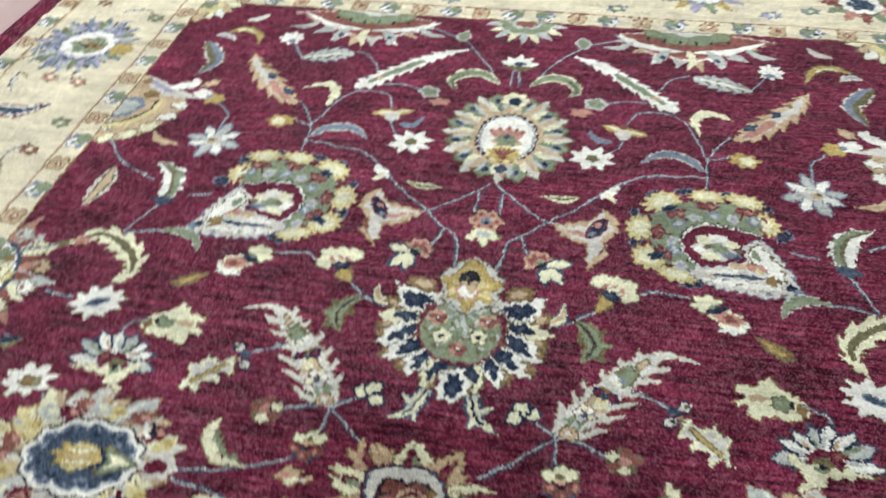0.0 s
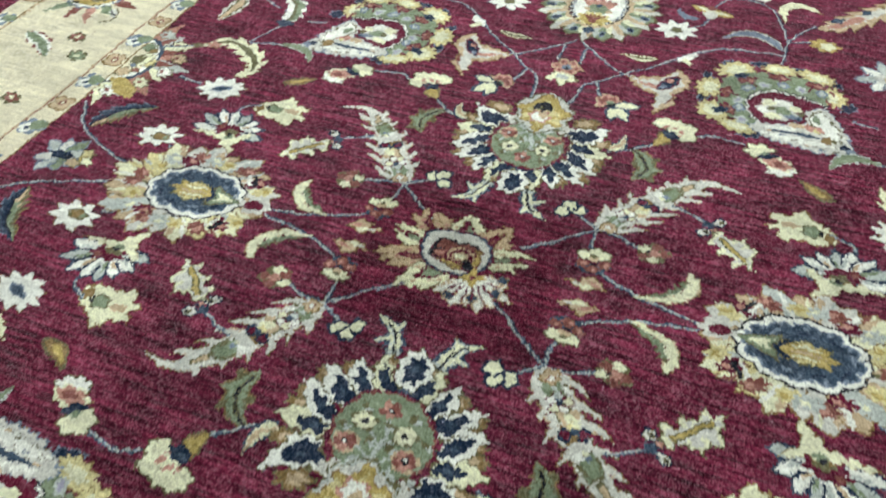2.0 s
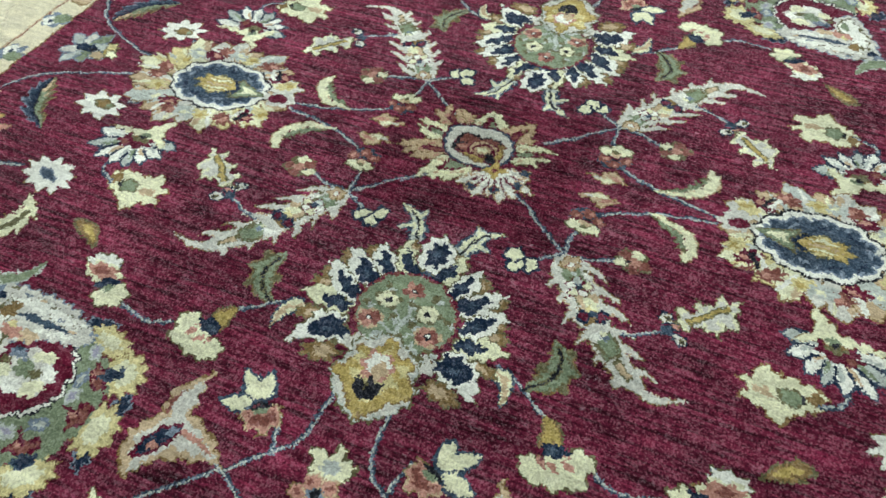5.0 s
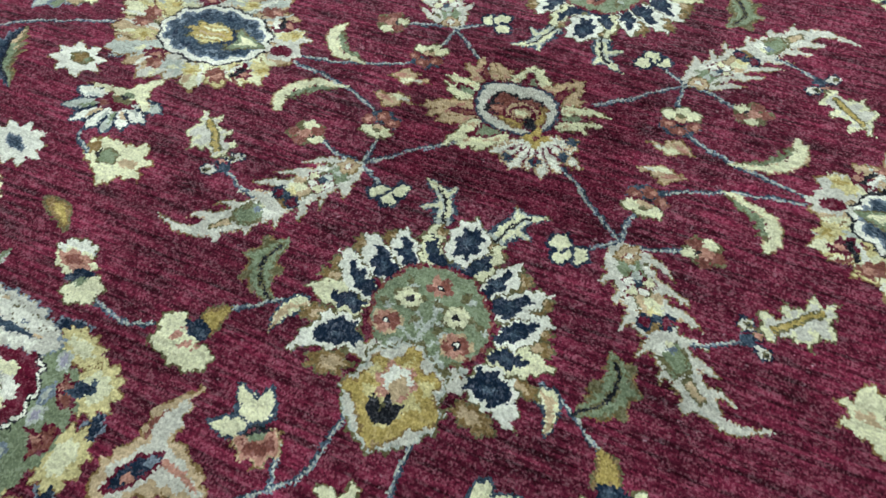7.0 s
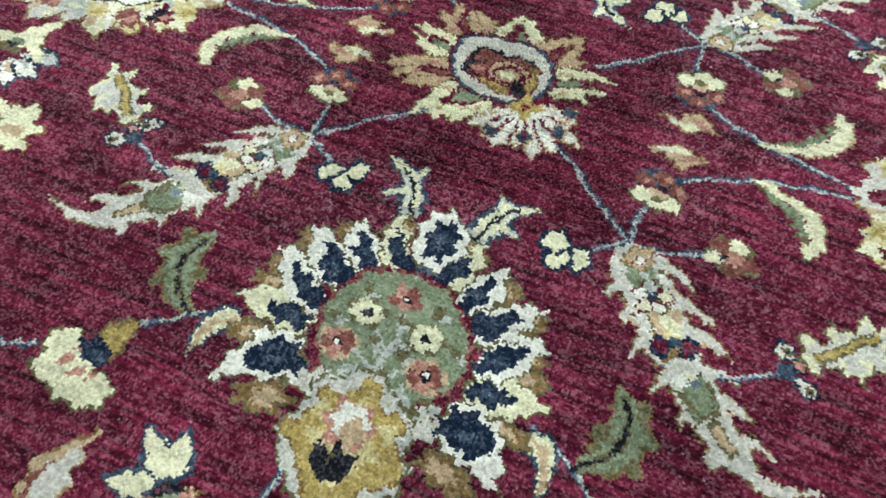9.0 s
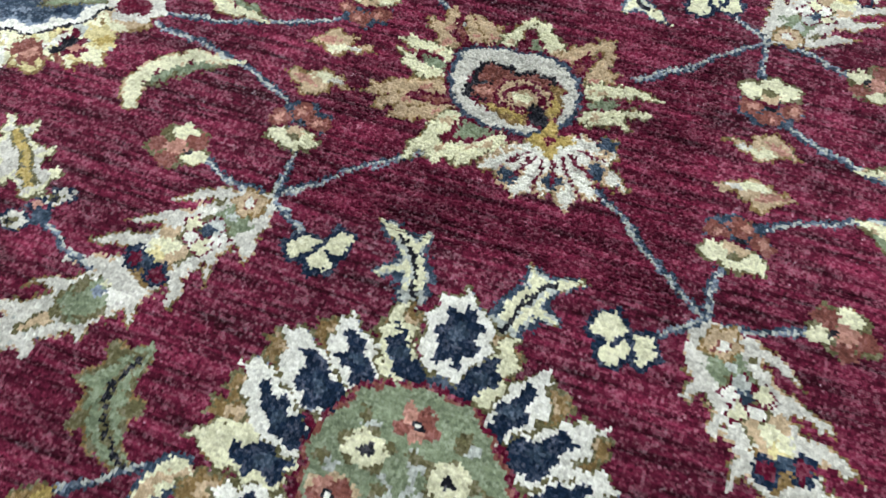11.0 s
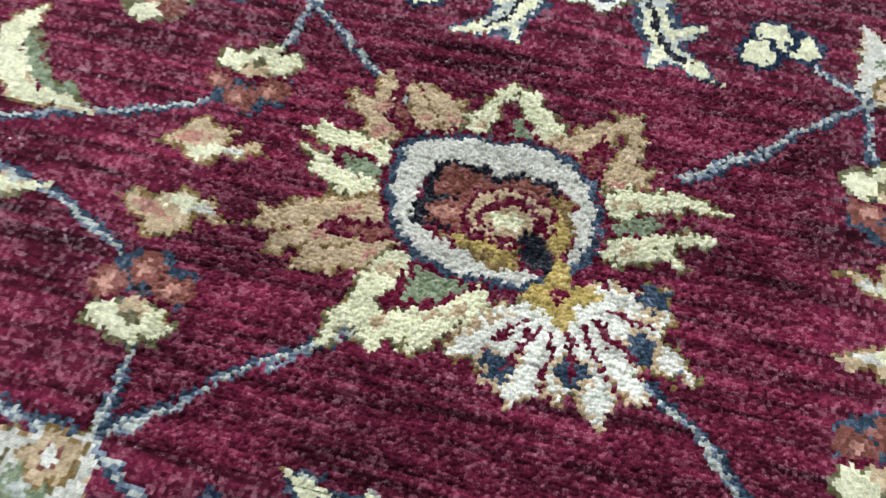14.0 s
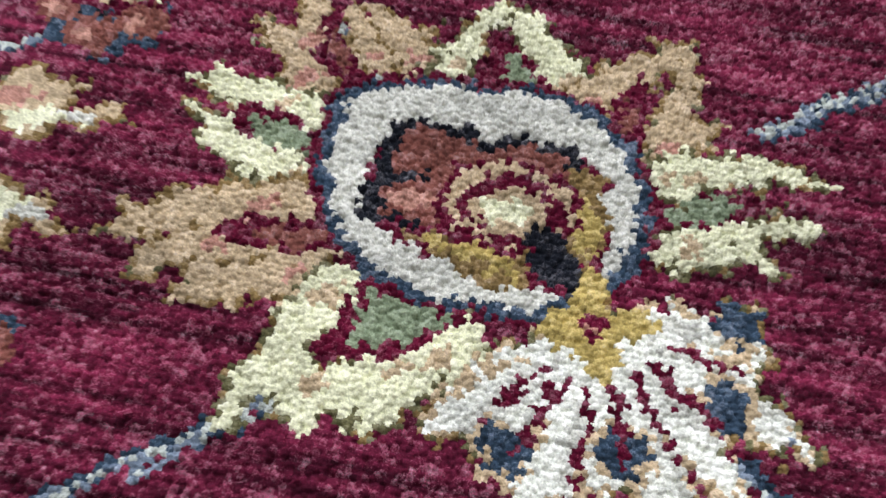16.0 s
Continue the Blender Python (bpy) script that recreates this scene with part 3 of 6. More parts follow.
def tulip():
    item("tulip", "three-petalled cream tulip in a rust cup")
    y = 46.3 if Turn.sy < 0 else 44.2  # the far half is woven a little shorter here
    rows = ((-80, 3.9), (-44, 4.8), (14, 4.2))
    for a, r in rows:
        petal(10.7, y, a, 0.2, r + 0.5, 1.35, "teal", shape="leaf")
    for a, r in rows:
        petal(10.7, y, a, 0.7, r + 0.1, 0.98, "cream", 3, 0.2, shape="leaf")
    cup = ((8.5, y - 1.0), (7.6, y + 0.8), (8.6, y + 2.9), (10.8, y + 2.8), (12.0, y + 1.8), (10.4, y + 0.6))
    for col, g in (("tan", 0.3), ("salmon", 0.0), ("rust", -0.7)):
        patch(col, *cup, grow=g)
    blob(10.4, y + 0.5, 1.1, 0.75, "sage", 30, 5, 0.25)
    stroke(((9.2, y - 0.6), (10.6, y + 0.1), (11.4, y + 1.2)), 0.4, "black", "leaf")


def teardrop():
    item("teardrop_palmette", "large teardrop palmette in sage, yellow and ivory")
    head = ((46.8, 55.0), (47.6, 59.0), (46.6, 63.6), (43.6, 65.4), (38.6, 65.6), (33.6, 65.2), (29.4, 63.6), (26.2, 60.4), (25.4, 55.4), (26.0, 50.2), (28.4, 46.8), (32.0, 44.6), (38.0, 44.0), (44.0, 44.6))
    sub("outer_petals", "yellow and dark green outer petals")
    for x, y, rx, ry, rot in ((46.4, 64.0, 2.3, 1.2, -40), (40.1, 66.0, 2.3, 1.0, 0), (33.6, 66.1, 2.2, 1.0, 10), (25.0, 58.6, 1.2, 2.0, 10), (25.0, 52.4, 1.2, 2.2, -10),
                              (49.0, 56.8, 1.9, 1.5, 30), (33.8, 44.2, 2.6, 1.3, 10), (28.2, 64.6, 1.6, 1.0, 30)):
        blob(x, y, rx, ry, "slate", rot, 7, 0.35)
        blob(x, y, rx - 0.3, ry - 0.2, "navy", rot, 7, 0.35)
    for x, y, rx, ry, rot in ((43.6, 64.9, 2.9, 1.7, -12), (37.0, 65.3, 2.9, 1.7, 4), (29.6, 62.8, 3.3, 2.4, 32), (25.8, 55.6, 2.0, 3.2, 0),
                              (27.2, 48.8, 2.7, 2.6, -40), (46.4, 59.6, 1.6, 3.2, 8), (31.4, 45.6, 3.0, 1.5, -15)):
        blob(x, y, rx + 0.9, ry + 0.5, "ochre", rot, 11, 0.3, 0, True)
        blob(x, y, rx + 0.7, ry + 0.3, "straw", rot, 11, 0.3, 0, True)
        blob(x, y, rx * 0.7, ry * 0.62, "cream", rot, 7, 0.3, 20)
    sub("head", "sage green head")
    patch("sage", *head, grow=-1.9)
    for x, y, rot in ((43.4, 62.2, -10), (37.2, 62.7, 5), (31.8, 60.2, 35), (28.6, 55.0, 80), (29.6, 50.2, -50)):
        a = math.atan2(y - 53.0, x - 38.5)
        blob(x, y, 2.1, 1.15, "wine", rot, 5, 0.3)
        blob(x, y, 1.7, 0.85, "rust", rot, 4, 0.35)
        blob(x + 0.6, y, 0.6, 0.5, "salmon", rot, 4, 0.3)
        stroke(((x, y), (x - 2.6 * math.cos(a), y - 2.6 * math.sin(a))), 0.2, "wine", "stem")
    for x, y in ((30.6, 61.4), (28.4, 49.4)):
        blob(x, y, 1.6, 1.0, "teal", 30, 5, 0.3)
        blob(x, y, 1.1, 0.7, "navy", 30, 4, 0.3)
    for k, (x, y) in enumerate(((44.4, 60.0), (41.0, 60.0), (38.0, 60.4), (34.8, 59.4), (32.0, 57.4), (30.8, 53.2), (31.4, 51.2), (32.0, 47.6))):
        blob(x, y, 1.35, 1.0, "mist" if k % 2 else "slate", 90 + 30 * k, 5, 0.3)
        blob(x, y, 0.8, 0.45, "lilac" if k % 2 else "mist", 90 + 30 * k, 4, 0.35)
    for x, y in ((46.2, 60.8), (45.8, 57.6)):
        blob(x, y, 0.45, 1.1, "rust", 20, 4, 0.3)
    sub("heart", "crimson heart with an ivory flower")
    ring = ((45.4, 56.4), (41.0, 57.9), (36.8, 58.4), (33.8, 56.8), (32.2, 53.7), (32.7, 50.4), (34.6, 47.8), (40.6, 46.6), (45.0, 48.0))
    for col, g in (("black", 0.25), ("ivory", 0.0), ("black", -0.3), ("wine", -0.45)):
        patch(col, *ring, grow=g)
    for x, y, rx, ry, rot, col in ((37.6, 52.6, 3.7, 2.9, -20, "pale"), (36.0, 54.2, 1.5, 1.1, 30, "cream"), (38.6, 54.8, 1.7, 1.1, -10, "ivory"), (40.6, 53.6, 1.2, 1.0, 0, "cream"),
                                   (35.4, 52.0, 1.2, 1.1, 0, "ivory"), (37.0, 50.4, 1.7, 0.9, 10, "cream"), (38.4, 52.4, 1.7, 1.1, -20, "sage"), (36.6, 52.6, 0.9, 0.7, 40, "olive"),
                                   (40.4, 51.0, 1.6, 0.8, -10, "slate"), (41.4, 52.2, 0.8, 0.7, 0, "olive"), (41.0, 50.6, 0.8, 0.4, 0, "teal")):
        blob(x, y, rx, ry, col, rot, 7, 0.3)
    sub("limb", "ivory limbs meeting in a point")
    outer = ((50.6, 43.2), (48.6, 49.0), (46.8, 53.2), (45.0, 55.8), (42.2, 53.2), (42.6, 50.0), (38.4, 48.6), (34.6, 47.8), (33.2, 46.0), (37.6, 43.6), (44.4, 42.8))
    patch("slate", *outer, grow=0.25)
    patch("pale", *outer, grow=-0.05)
    patch("olive", (48.0, 46.4), (47.4, 49.6), (45.8, 52.8), (44.6, 54.6), (43.0, 52.6), (43.6, 50.0), (45.2, 48.2), (46.2, 46.6), grow=0.3)
    patch("ivory", (48.0, 46.4), (47.4, 49.6), (45.8, 52.8), (44.6, 54.6), (43.0, 52.6), (43.6, 50.0), (45.2, 48.2), (46.2, 46.6))
    patch("olive", (47.4, 44.6), (43.4, 44.0), (38.2, 44.5), (34.6, 45.4), (38.4, 45.8), (43.4, 45.3), (46.2, 45.4), grow=0.3)
    patch("ivory", (47.4, 44.6), (43.4, 44.0), (38.2, 44.5), (34.6, 45.4), (38.4, 45.8), (43.4, 45.3), (46.2, 45.4), grow=0.1)
    patch("ivory", (40.8, 47.1), (37.0, 47.0), (35.6, 47.4), (38.0, 47.8), (41.0, 47.8))
    stroke(((45.0, 46.7), (41.0, 46.4), (35.6, 46.6)), 0.5, "teal", "leaf", 3, 0.3)
    blob(43.6, 48.8, 1.8, 1.0, "salmon", -15, 6, 0.3)
    blob(41.0, 48.8, 1.6, 0.9, "tan", 5, 6, 0.3)
    blob(44.0, 48.2, 0.7, 0.5, "straw", 0, 4, 0.3)
    blob(44.2, 51.6, 0.7, 1.3, "sage", 25, 4, 0.3)
    blob(45.8, 46.3, 1.1, 1.4, "ochre", 0, 5, 0.25)
    blob(47.0, 46.4, 0.4, 0.9, "olive", 0, 4, 0.25)
    blob(48.6, 45.2, 1.0, 0.8, "navy", 20, 5, 0.25)
    blob(49.6, 44.4, 1.0, 0.9, "slate", 20, 5, 0.3)
    blob(50.2, 43.6, 0.6, 0.5, "ivory", 20, 4, 0.3)
    for k in range(6):
        blob(47.4 - k * 2.2, 43.5 + 0.12 * k * k, 0.7, 0.22, ("olive", "slate", "tan")[k % 3], 10, 3, 0.35)


def upper():
    stem((37.3, 67.4), (37.6, 73), (37.6, 77), (34.6, 86.4), (31, 88.9), (25.4, 88.6), (22.8, 83))
    stem((37.8, 75.4), (40.2, 80), (42.6, 83.4))
    stem((38, 75.4), (41.6, 76.6))
    stem((22.4, 79.8), (21.6, 76.6), (19.8, 74.4))
    stem((19.2, 91), (23, 92.4), (27, 92))
    stem((29.4, 97.0), (32.6, 102.2), (36, 104))
    stem((47.6, 100.0), (49.4, 102.4), (51.0, 105.0))
    item("feathered_leaf", "tan feathered leaf with blue flecks")
    c = ((43.0, 82.2), (47.6, 85.8), (52.2, 90.8), (56.2, 95.6), (58.8, 100.6))
    stroke(c, 3.6, "ochre", "leaf", 7, 0.5)
    stroke(c, 3.3, "tan", "leaf", 7, 0.5)
    stroke(c, 1.5, "pale", "leaf", 9, 0.5, lo=0.1, hi=0.9)
    stroke(c, 1.2, "salmon", "leaf", 6, 0.4, lo=0.1, hi=0.45)
    blob(46.4, 86.8, 2.0, 0.9, "teal", 45, 4, 0.3)
    blob(51.6, 92.0, 1.4, 1.0, "teal", 45, 4, 0.3)
    blob(54.6, 95.4, 0.8, 0.8, "ochre")
    item("scroll_leaf", "cream hook leaf")
    stroke(((36.8, 82.6), (36.4, 88.2), (39.4, 90.6), (43.8, 88.2)), 1.4, "cream", "leaf", 5, 0.35)
    item("scroll_leaf", "slate-blue hook leaf")
    c = ((37.2, 72.0), (34, 75.4), (29.6, 76.0), (25.6, 72.8))
    stroke(c, 1.6, "pale", "leaf", 5, 0.2)
    stroke(c, 1.0, "slate", "leaf")
    item("small_flower", "gold lobed blossom")
    blob(44.4, 76.4, 3.1, 2.3, "gold", 0, 7, 0.3)
    blob(44.8, 76.2, 1.6, 1.3, "cream", 0, 5, 0.3)
    item("feathered_leaf", "long ivory feathered leaf")
    c = ((32.8, 90.0), (28, 94.8), (22.6, 100.2), (17.2, 105.2), (11.6, 108.2))
    stroke(c, 3.0, "ivory", "saz", 11, 0.45)
    stroke(c, 0.9, "sage", "leaf", 6, 0.3, lo=0.12, hi=0.6)
    blob(28.6, 94.2, 0.9, 0.8, "tan")
    item("small_flower", "sage and salmon blossom pair")
    blob(17.0, 90.6, 2.6, 2.2, "mist", 0, 5, 0.25)
    blob(17.0, 90.6, 1.8, 1.5, "sage", 0, 5, 0.25)
    blob(14.2, 87.4, 2.2, 1.6, "salmon", 0, 5, 0.35)
    item("winged_flower", "gold winged flower")
    stroke(((27.0, 81.4), (22.6, 82.4), (18.2, 83.6)), 1.5, "gold", "leaf", 4, 0.3)
    stroke(((26.0, 81.6), (22.6, 82.4), (19.4, 83.4)), 0.6, "cream", "leaf")
    blob(22.6, 80.9, 1.6, 1.4, "pale")
    blob(22.6, 83.6, 1.0, 0.8, "rust")
    item("star_blossom", "ivory eight-pointed blossom")
    star(17.2, 73.2, 4.6, 3.9, "ivory", "olive", 8, -10, 0.3)
    item("scroll_leaf", "small grey hook leaf")
    stroke(((20.8, 78.6), (17.8, 78.8), (16.2, 82.0)), 0.8, "slate", "leaf")
    item("veined_leaf", "grey-green veined leaf")
    c = ((36.4, 103.2), (41.6, 101.8), (48.2, 99.6))
    stroke(c, 3.2, "slate", "leaf", 5, 0.4)
    stroke(c, 2.9, "mist", "leaf", 5, 0.42)
    for x in (38.4, 40.6, 42.8, 45.0):
        for e in (1, -1):
            stroke(((x, 102.9 - 0.28 * (x - 38)), (x + 1.6, 102.2 - 0.28 * (x - 38) + e * 1.5)), 0.32, "sage" if e > 0 else "olive", "leaf")
    stroke(c, 0.4, "ivory", "leaf")
    item("star_blossom", "small ivory star blossom")
    blob(52.4, 107.6, 3.0, 3.1, "ivory", 0, 8, 0.36, 0, True)
    blob(51.9, 106.2, 1.1, 0.9, "slate", 0, 4, 0.3)
    item("scroll_leaf", "ochre hook leaf")
    stroke(((69.0, 108.6), (64.6, 110.4), (60.8, 108.8), (58.9, 103.8)), 1.5, "olive", "leaf", 4, 0.2)
    stroke(((68.4, 108.8), (64.6, 110.4), (60.8, 108.8), (59.0, 104.4)), 1.05, "gold", "leaf", 4, 0.2)
    stroke(((66.6, 109.6), (63.6, 110.0), (61.0, 108.4)), 0.4, "cream", "leaf")
    item("scroll_leaf", "small mauve-grey forked leaf")
    stroke(((70.6, 107.0), (67.8, 107.2), (65.2, 105.2)), 1.2, "pale", "leaf", 3, 0.3)
    stroke(((70.0, 107.0), (67.8, 107.2), (66.0, 105.8)), 0.5, "lilac", "leaf")
    item("scroll_leaf", "small pale hook leaf")
    stroke(((66, 114.6), (62.6, 115.6), (61, 118.4)), 1.1, "pale", "leaf")
    item("small_flower", "gold and ivory blossom with a tan cap")
    stem((59, 80.4), (56, 77), (55.6, 71.6))
    blob(61.0, 82.0, 2.6, 2.1, "gold", 0, 6, 0.25)
    blob(63.8, 83.2, 2.2, 2.0, "ivory", 0, 5, 0.2)
    blob(62.4, 82.6, 0.7, 0.6, "slate")
    blob(63.8, 87.4, 2.3, 1.4, "tan", -40, 6, 0.35)
    item("fan_flower", "ivory many-petalled fan flower")
    for k in range(8):
        petal(55.2, 68.4, 8 + k * 47, 0.6, 6.0 - 0.6 * (k % 2), 1.5, "slate", 3, 0.3, "leaf")
        petal(55.2, 68.4, 8 + k * 47, 0.6, 5.6 - 0.6 * (k % 2), 1.15, "ivory" if k % 2 else "mist", 3, 0.35, "leaf")
    blob(55.2, 68.4, 2.1, 1.6, "pale", 0, 6, 0.35)
    blob(55.6, 68.2, 1.2, 0.9, "tan", 0, 5, 0.3)
    blob(55.8, 68.6, 0.7, 0.5, "olive", 0, 4, 0.3)
    item("veined_leaf", "grey-green leaf with a blue flank")
    c = ((71.6, 104.2), (68.8, 100.4), (66.4, 96), (68.6, 90.2))
    stroke(c, 2.5, "pale", "leaf", 6, 0.3)
    stroke(c, 1.6, "olive", "leaf", 0, side=1)
    stroke(c, 1.6, "slate", "leaf", 0, side=-1)
    stem((3.4, 95.0), (6.2, 101.4), (9.6, 107.4), (13.6, 112.4), (20, 116))
    item("scroll_leaf", "cream and sage curled leaf")
    c = ((3.2, 95.4), (7.0, 98.8), (11.2, 98.2), (13.0, 94.8), (11.4, 92.2))
    stroke(c, 1.9, "cream", "leaf", 6, 0.3)
    stroke(c, 1.2, "sage", "leaf", 5, 0.3)
    stroke(c, 0.13, "black", "stem", lo=0.5, hi=0.95)
    item("bud", "grey-green leaf bud")
    stroke(((13.8, 111.4), (13.0, 116.6)), 1.8, "mist", "leaf", 2, 0.2)
    stroke(((13.7, 111.8), (13.0, 116.0)), 1.2, "sage", "leaf")
    item("half_palmette", "cream and gold quarter palmette in the field's corner")
    for k in range(5):
        a = 186 + k * 19
        petal(79.4, 122.0, a, 2, 10.4 - 0.9 * (k % 2), 2.2, "olive", 4, 0.35, "leaf")
        petal(79.4, 122.0, a, 2, 10.0 - 0.9 * (k % 2), 1.9, ("cream", "tan", "ivory")[k % 3], 4, 0.4, "leaf")
    blob(78.2, 121.0, 4.6, 4.6, "straw", 0, 9, 0.2)
    blob(78.6, 121.2, 2.8, 2.8, "sage", 0, 6, 0.3)
    border_palmette()


def border_palmette():
    item("half_palmette", "half palmette in rust, sage and ivory at the field's edge")
    sub("petals", "ivory and tan hanging petals")
    for k in range(8):
        a = 192 + k * 22
        petal(36.0, 119.6, a, 4, 17.0 - 3.0 * abs(math.sin(math.radians(a))) - 0.8 * (k % 2), 2.5, ("mist", "tan", "ivory")[k % 3], 3, 0.35)
    sub("band", "salmon and rust band")
    arch = ((55.4, 119.6), (49.0, 116.4), (43.0, 113.0), (38.0, 110.2), (34.0, 110.2), (29.0, 111.6), (24.6, 114.4), (21.0, 119.6))
    patch("ivory", *arch, (38.0, 123.0), grow=0.3)
    patch("salmon", *arch, (38.0, 123.0), grow=-0.2)
    patch("rust", *arch, (38.0, 123.0), grow=-1.0)
    for e in (-1, 1):
        stroke(((36 + e * 1.0, 113.4), (36 + e * 9, 114.8), (36 + e * 17, 119.6)), 1.1, "ivory", "leaf", 4, 0.25)
        stroke(((36 + e * 4.0, 114.0), (36 + e * 6, 111.0), (36 + e * 6.4, 107.6)), 1.5, "mist", "leaf", 3, 0.3)
        blob(36 + e * 5.6, 110.6, 0.7, 0.9, "teal", 0, 4, 0.2)
        stroke(((36 + e * 12, 116.0), (36 + e * 14.6, 113.4), (36 + e * 18.4, 113.0)), 1.1, "mist", "leaf", 3, 0.3)
    stroke(((36, 114.0), (36.6, 110.6), (35.4, 105.6)), 1.2, "cream", "leaf", 3, 0.3)
    sub("crescent", "sage crescent")
    blob(36.0, 123.4, 11.0, 7.6, "olive", 0, 10, 0.1)
    blob(36.0, 123.6, 10.6, 7.3, "sage", 0, 10, 0.1)
    for k in range(6):
        blob(27.5 + k * 3.4, 118.6 - 1.2 * math.sin(0.4 + k * 0.48), 0.32, 0.8, "black")
    blob(36.0, 125.4, 8.2, 5.4, "pale", 0, 8, 0.15)


def side_sprays():
    item("half_palmette", "tan and cream half palmette at the field's side")
    body = ((79.4, 88.6), (75.6, 86.4), (71.6, 82.4), (66.8, 81.0), (65.8, 77.6), (67.0, 74.0), (68.6, 70.6), (72.0, 67.0), (76.0, 65.0), (79.4, 64.6))
    patch("olive", *body, grow=0.3)
    patch("tan", *body)
    for x, y, rx, ry, rot in ((67.0, 78.6, 2.2, 1.6, 10), (68.0, 74.4, 2.3, 1.8, -20), (70.4, 70.6, 2.3, 1.9, -40), (73.4, 67.6, 2.3, 1.8, -50), (77.0, 66.0, 2.2, 1.6, -70), (78.8, 70.0, 1.8, 2.0, 0)):
        blob(x, y, rx, ry, "olive", rot, 7, 0.3)
        blob(x, y, rx - 0.3, ry - 0.3, "ivory" if rot > -30 else "cream", rot, 7, 0.3)
        blob(x + 0.8, y + 0.8, 0.7, 0.6, "tan", rot, 4, 0.3)
    stroke(((79.4, 69.6), (75.0, 71.4), (72.0, 75.4), (71.4, 80.0)), 0.9, "straw", "stem", 6, 0.3)
    stroke(((79.4, 70.4), (75.6, 72.2), (72.8, 75.8), (72.2, 80.0)), 0.25, "black", "stem", 9, 0.4)
    patch("slate", (79.4, 80.0), (76.0, 80.0), (73.8, 77.6), (76.0, 73.6), (79.4, 72.0))
    patch("mist", (79.4, 78.8), (76.8, 78.8), (75.2, 77.2), (76.8, 74.4), (79.4, 73.2))
    blob(74.6, 81.6, 2.0, 1.5, "ochre", 0, 5, 0.3)
    stroke(((78.6, 88.0), (73.6, 84.4), (69.6, 82.6), (64.6, 81.6)), 1.9, "pale", "leaf", 4, 0.25)
    stroke(((78.0, 87.6), (73.6, 84.4), (69.6, 82.8)), 0.8, "lilac", "leaf", 4, 0.25)
    stroke(((72.0, 84.4), (69.4, 85.4), (67.0, 87.0), (68.0, 89.0)), 1.5, "ivory", "leaf", 4, 0.25)
    blob(77.6, 86.2, 1.3, 1.0, "ochre", 0, 4, 0.3)
    item("half_palmette", "rust and ivory half palmette at the field's side")
    for k in range(9):
        a = 108 + k * 18
        petal(81.4, 28.4, a, 3, 15.4 - 2.4 * (k % 2), 2.5, ("salmon", "mist", "cream")[k % 3], 4, 0.35)
    for k in range(5):
        a = 125 + k * 26
        petal(81.4, 28.4, a, 5, 11.6, 1.5, "rust", 2, 0.3)
    blob(80.6, 28.4, 7.2, 8.2, "teal", 0, 0)
    blob(80.8, 28.4, 6.6, 7.6, "ivory", 0, 20, 0.06)
    blob(80.8, 28.4, 5.6, 6.4, "butter")
    for x, y, rx, ry, col in ((76.6, 29.4, 1.8, 2.2, "cream"), (77.8, 29.0, 1.2, 1.6, "olive"), (78.0, 24.6, 1.6, 1.3, "tan"), (78.2, 33.4, 1.6, 1.3, "sage"),
                              (76.2, 25.6, 0.9, 0.8, "rust"), (76.6, 32.4, 0.9, 0.8, "ochre"), (77.6, 27.0, 0.8, 0.6, "slate"), (74.6, 28.6, 0.7, 1.6, "straw")):
        blob(x, y, rx + 0.2, ry + 0.2, "olive", 20, 6, 0.3)
        blob(x, y, rx, ry, col, 20, 6, 0.35)
    for x, y, col in ((72.6, 22.6, "cream"), (70.4, 26.8, "ivory"), (70.2, 31.6, "tan"), (73.0, 35.6, "cream"), (77.4, 38.4, "mist"), (76.6, 18.6, "ivory")):
        blob(x, y, 2.1, 1.7, "olive", 30, 7, 0.35)
        blob(x, y, 1.8, 1.4, col, 30, 7, 0.4)
        blob(x + 0.5, y, 0.6, 0.5, "rust", 30, 4, 0.3)
    blob(75.0, 20.4, 1.9, 4.4, "gold", -60, 5, 0.25)
    stem((75.4, 65.6), (70.4, 60), (61.6, 55.4))
    stem((57.6, 49.4), (60.6, 41.6))
    stem((53.6, 52.4), (49.6, 53.2))
    stem((76, 34.2), (68.4, 37.4))
    stem((78.4, 14.6), (73.6, 8.2), (66, 4.4), (59.8, 2.4))
    item("split_leaf", "ivory and grey split leaf with a blue foot")
    c = ((57.8, 49.8), (57.6, 53.6), (58.8, 57.6), (63.4, 60.6))
    stroke(c, 2.6, "ivory", "leaf", 6, 0.35, side=1)
    stroke(c, 2.6, "ivory", "leaf", 6, 0.35, side=-1)
    stroke(c, 1.9, "sage", "leaf", 5, 0.35, side=1)
    stroke(c, 0.35, "olive", "leaf")
    blob(57.6, 50.2, 2.0, 1.2, "teal", 0, 4, 0.2)
    item("scroll_leaf", "small tan hook leaf")
    stroke(((68.6, 69.6), (66.0, 66.8), (61.6, 65.8)), 1.1, "tan", "leaf", 3, 0.3)
    item("veined_leaf", "tan diamond leaf with olive veins")
    c = ((70.8, 58.0), (70.6, 52.4), (71.2, 46.6))
    stroke(c, 2.2, "pale", "leaf", 3, 0.2)
    stroke(c, 1.5, "olive", "leaf", 4, 0.4)
    stroke(c, 0.7, "tan", "leaf")
    item("feathered_leaf", "cream feathered leaf with a green rib")
    c = ((69.0, 37.4), (64.4, 40.2), (59.4, 38.6), (55.8, 35.2), (55.2, 32.2), (57.0, 29.6))
    stroke(c, 2.9, "cream", "leaf", 8, 0.5)
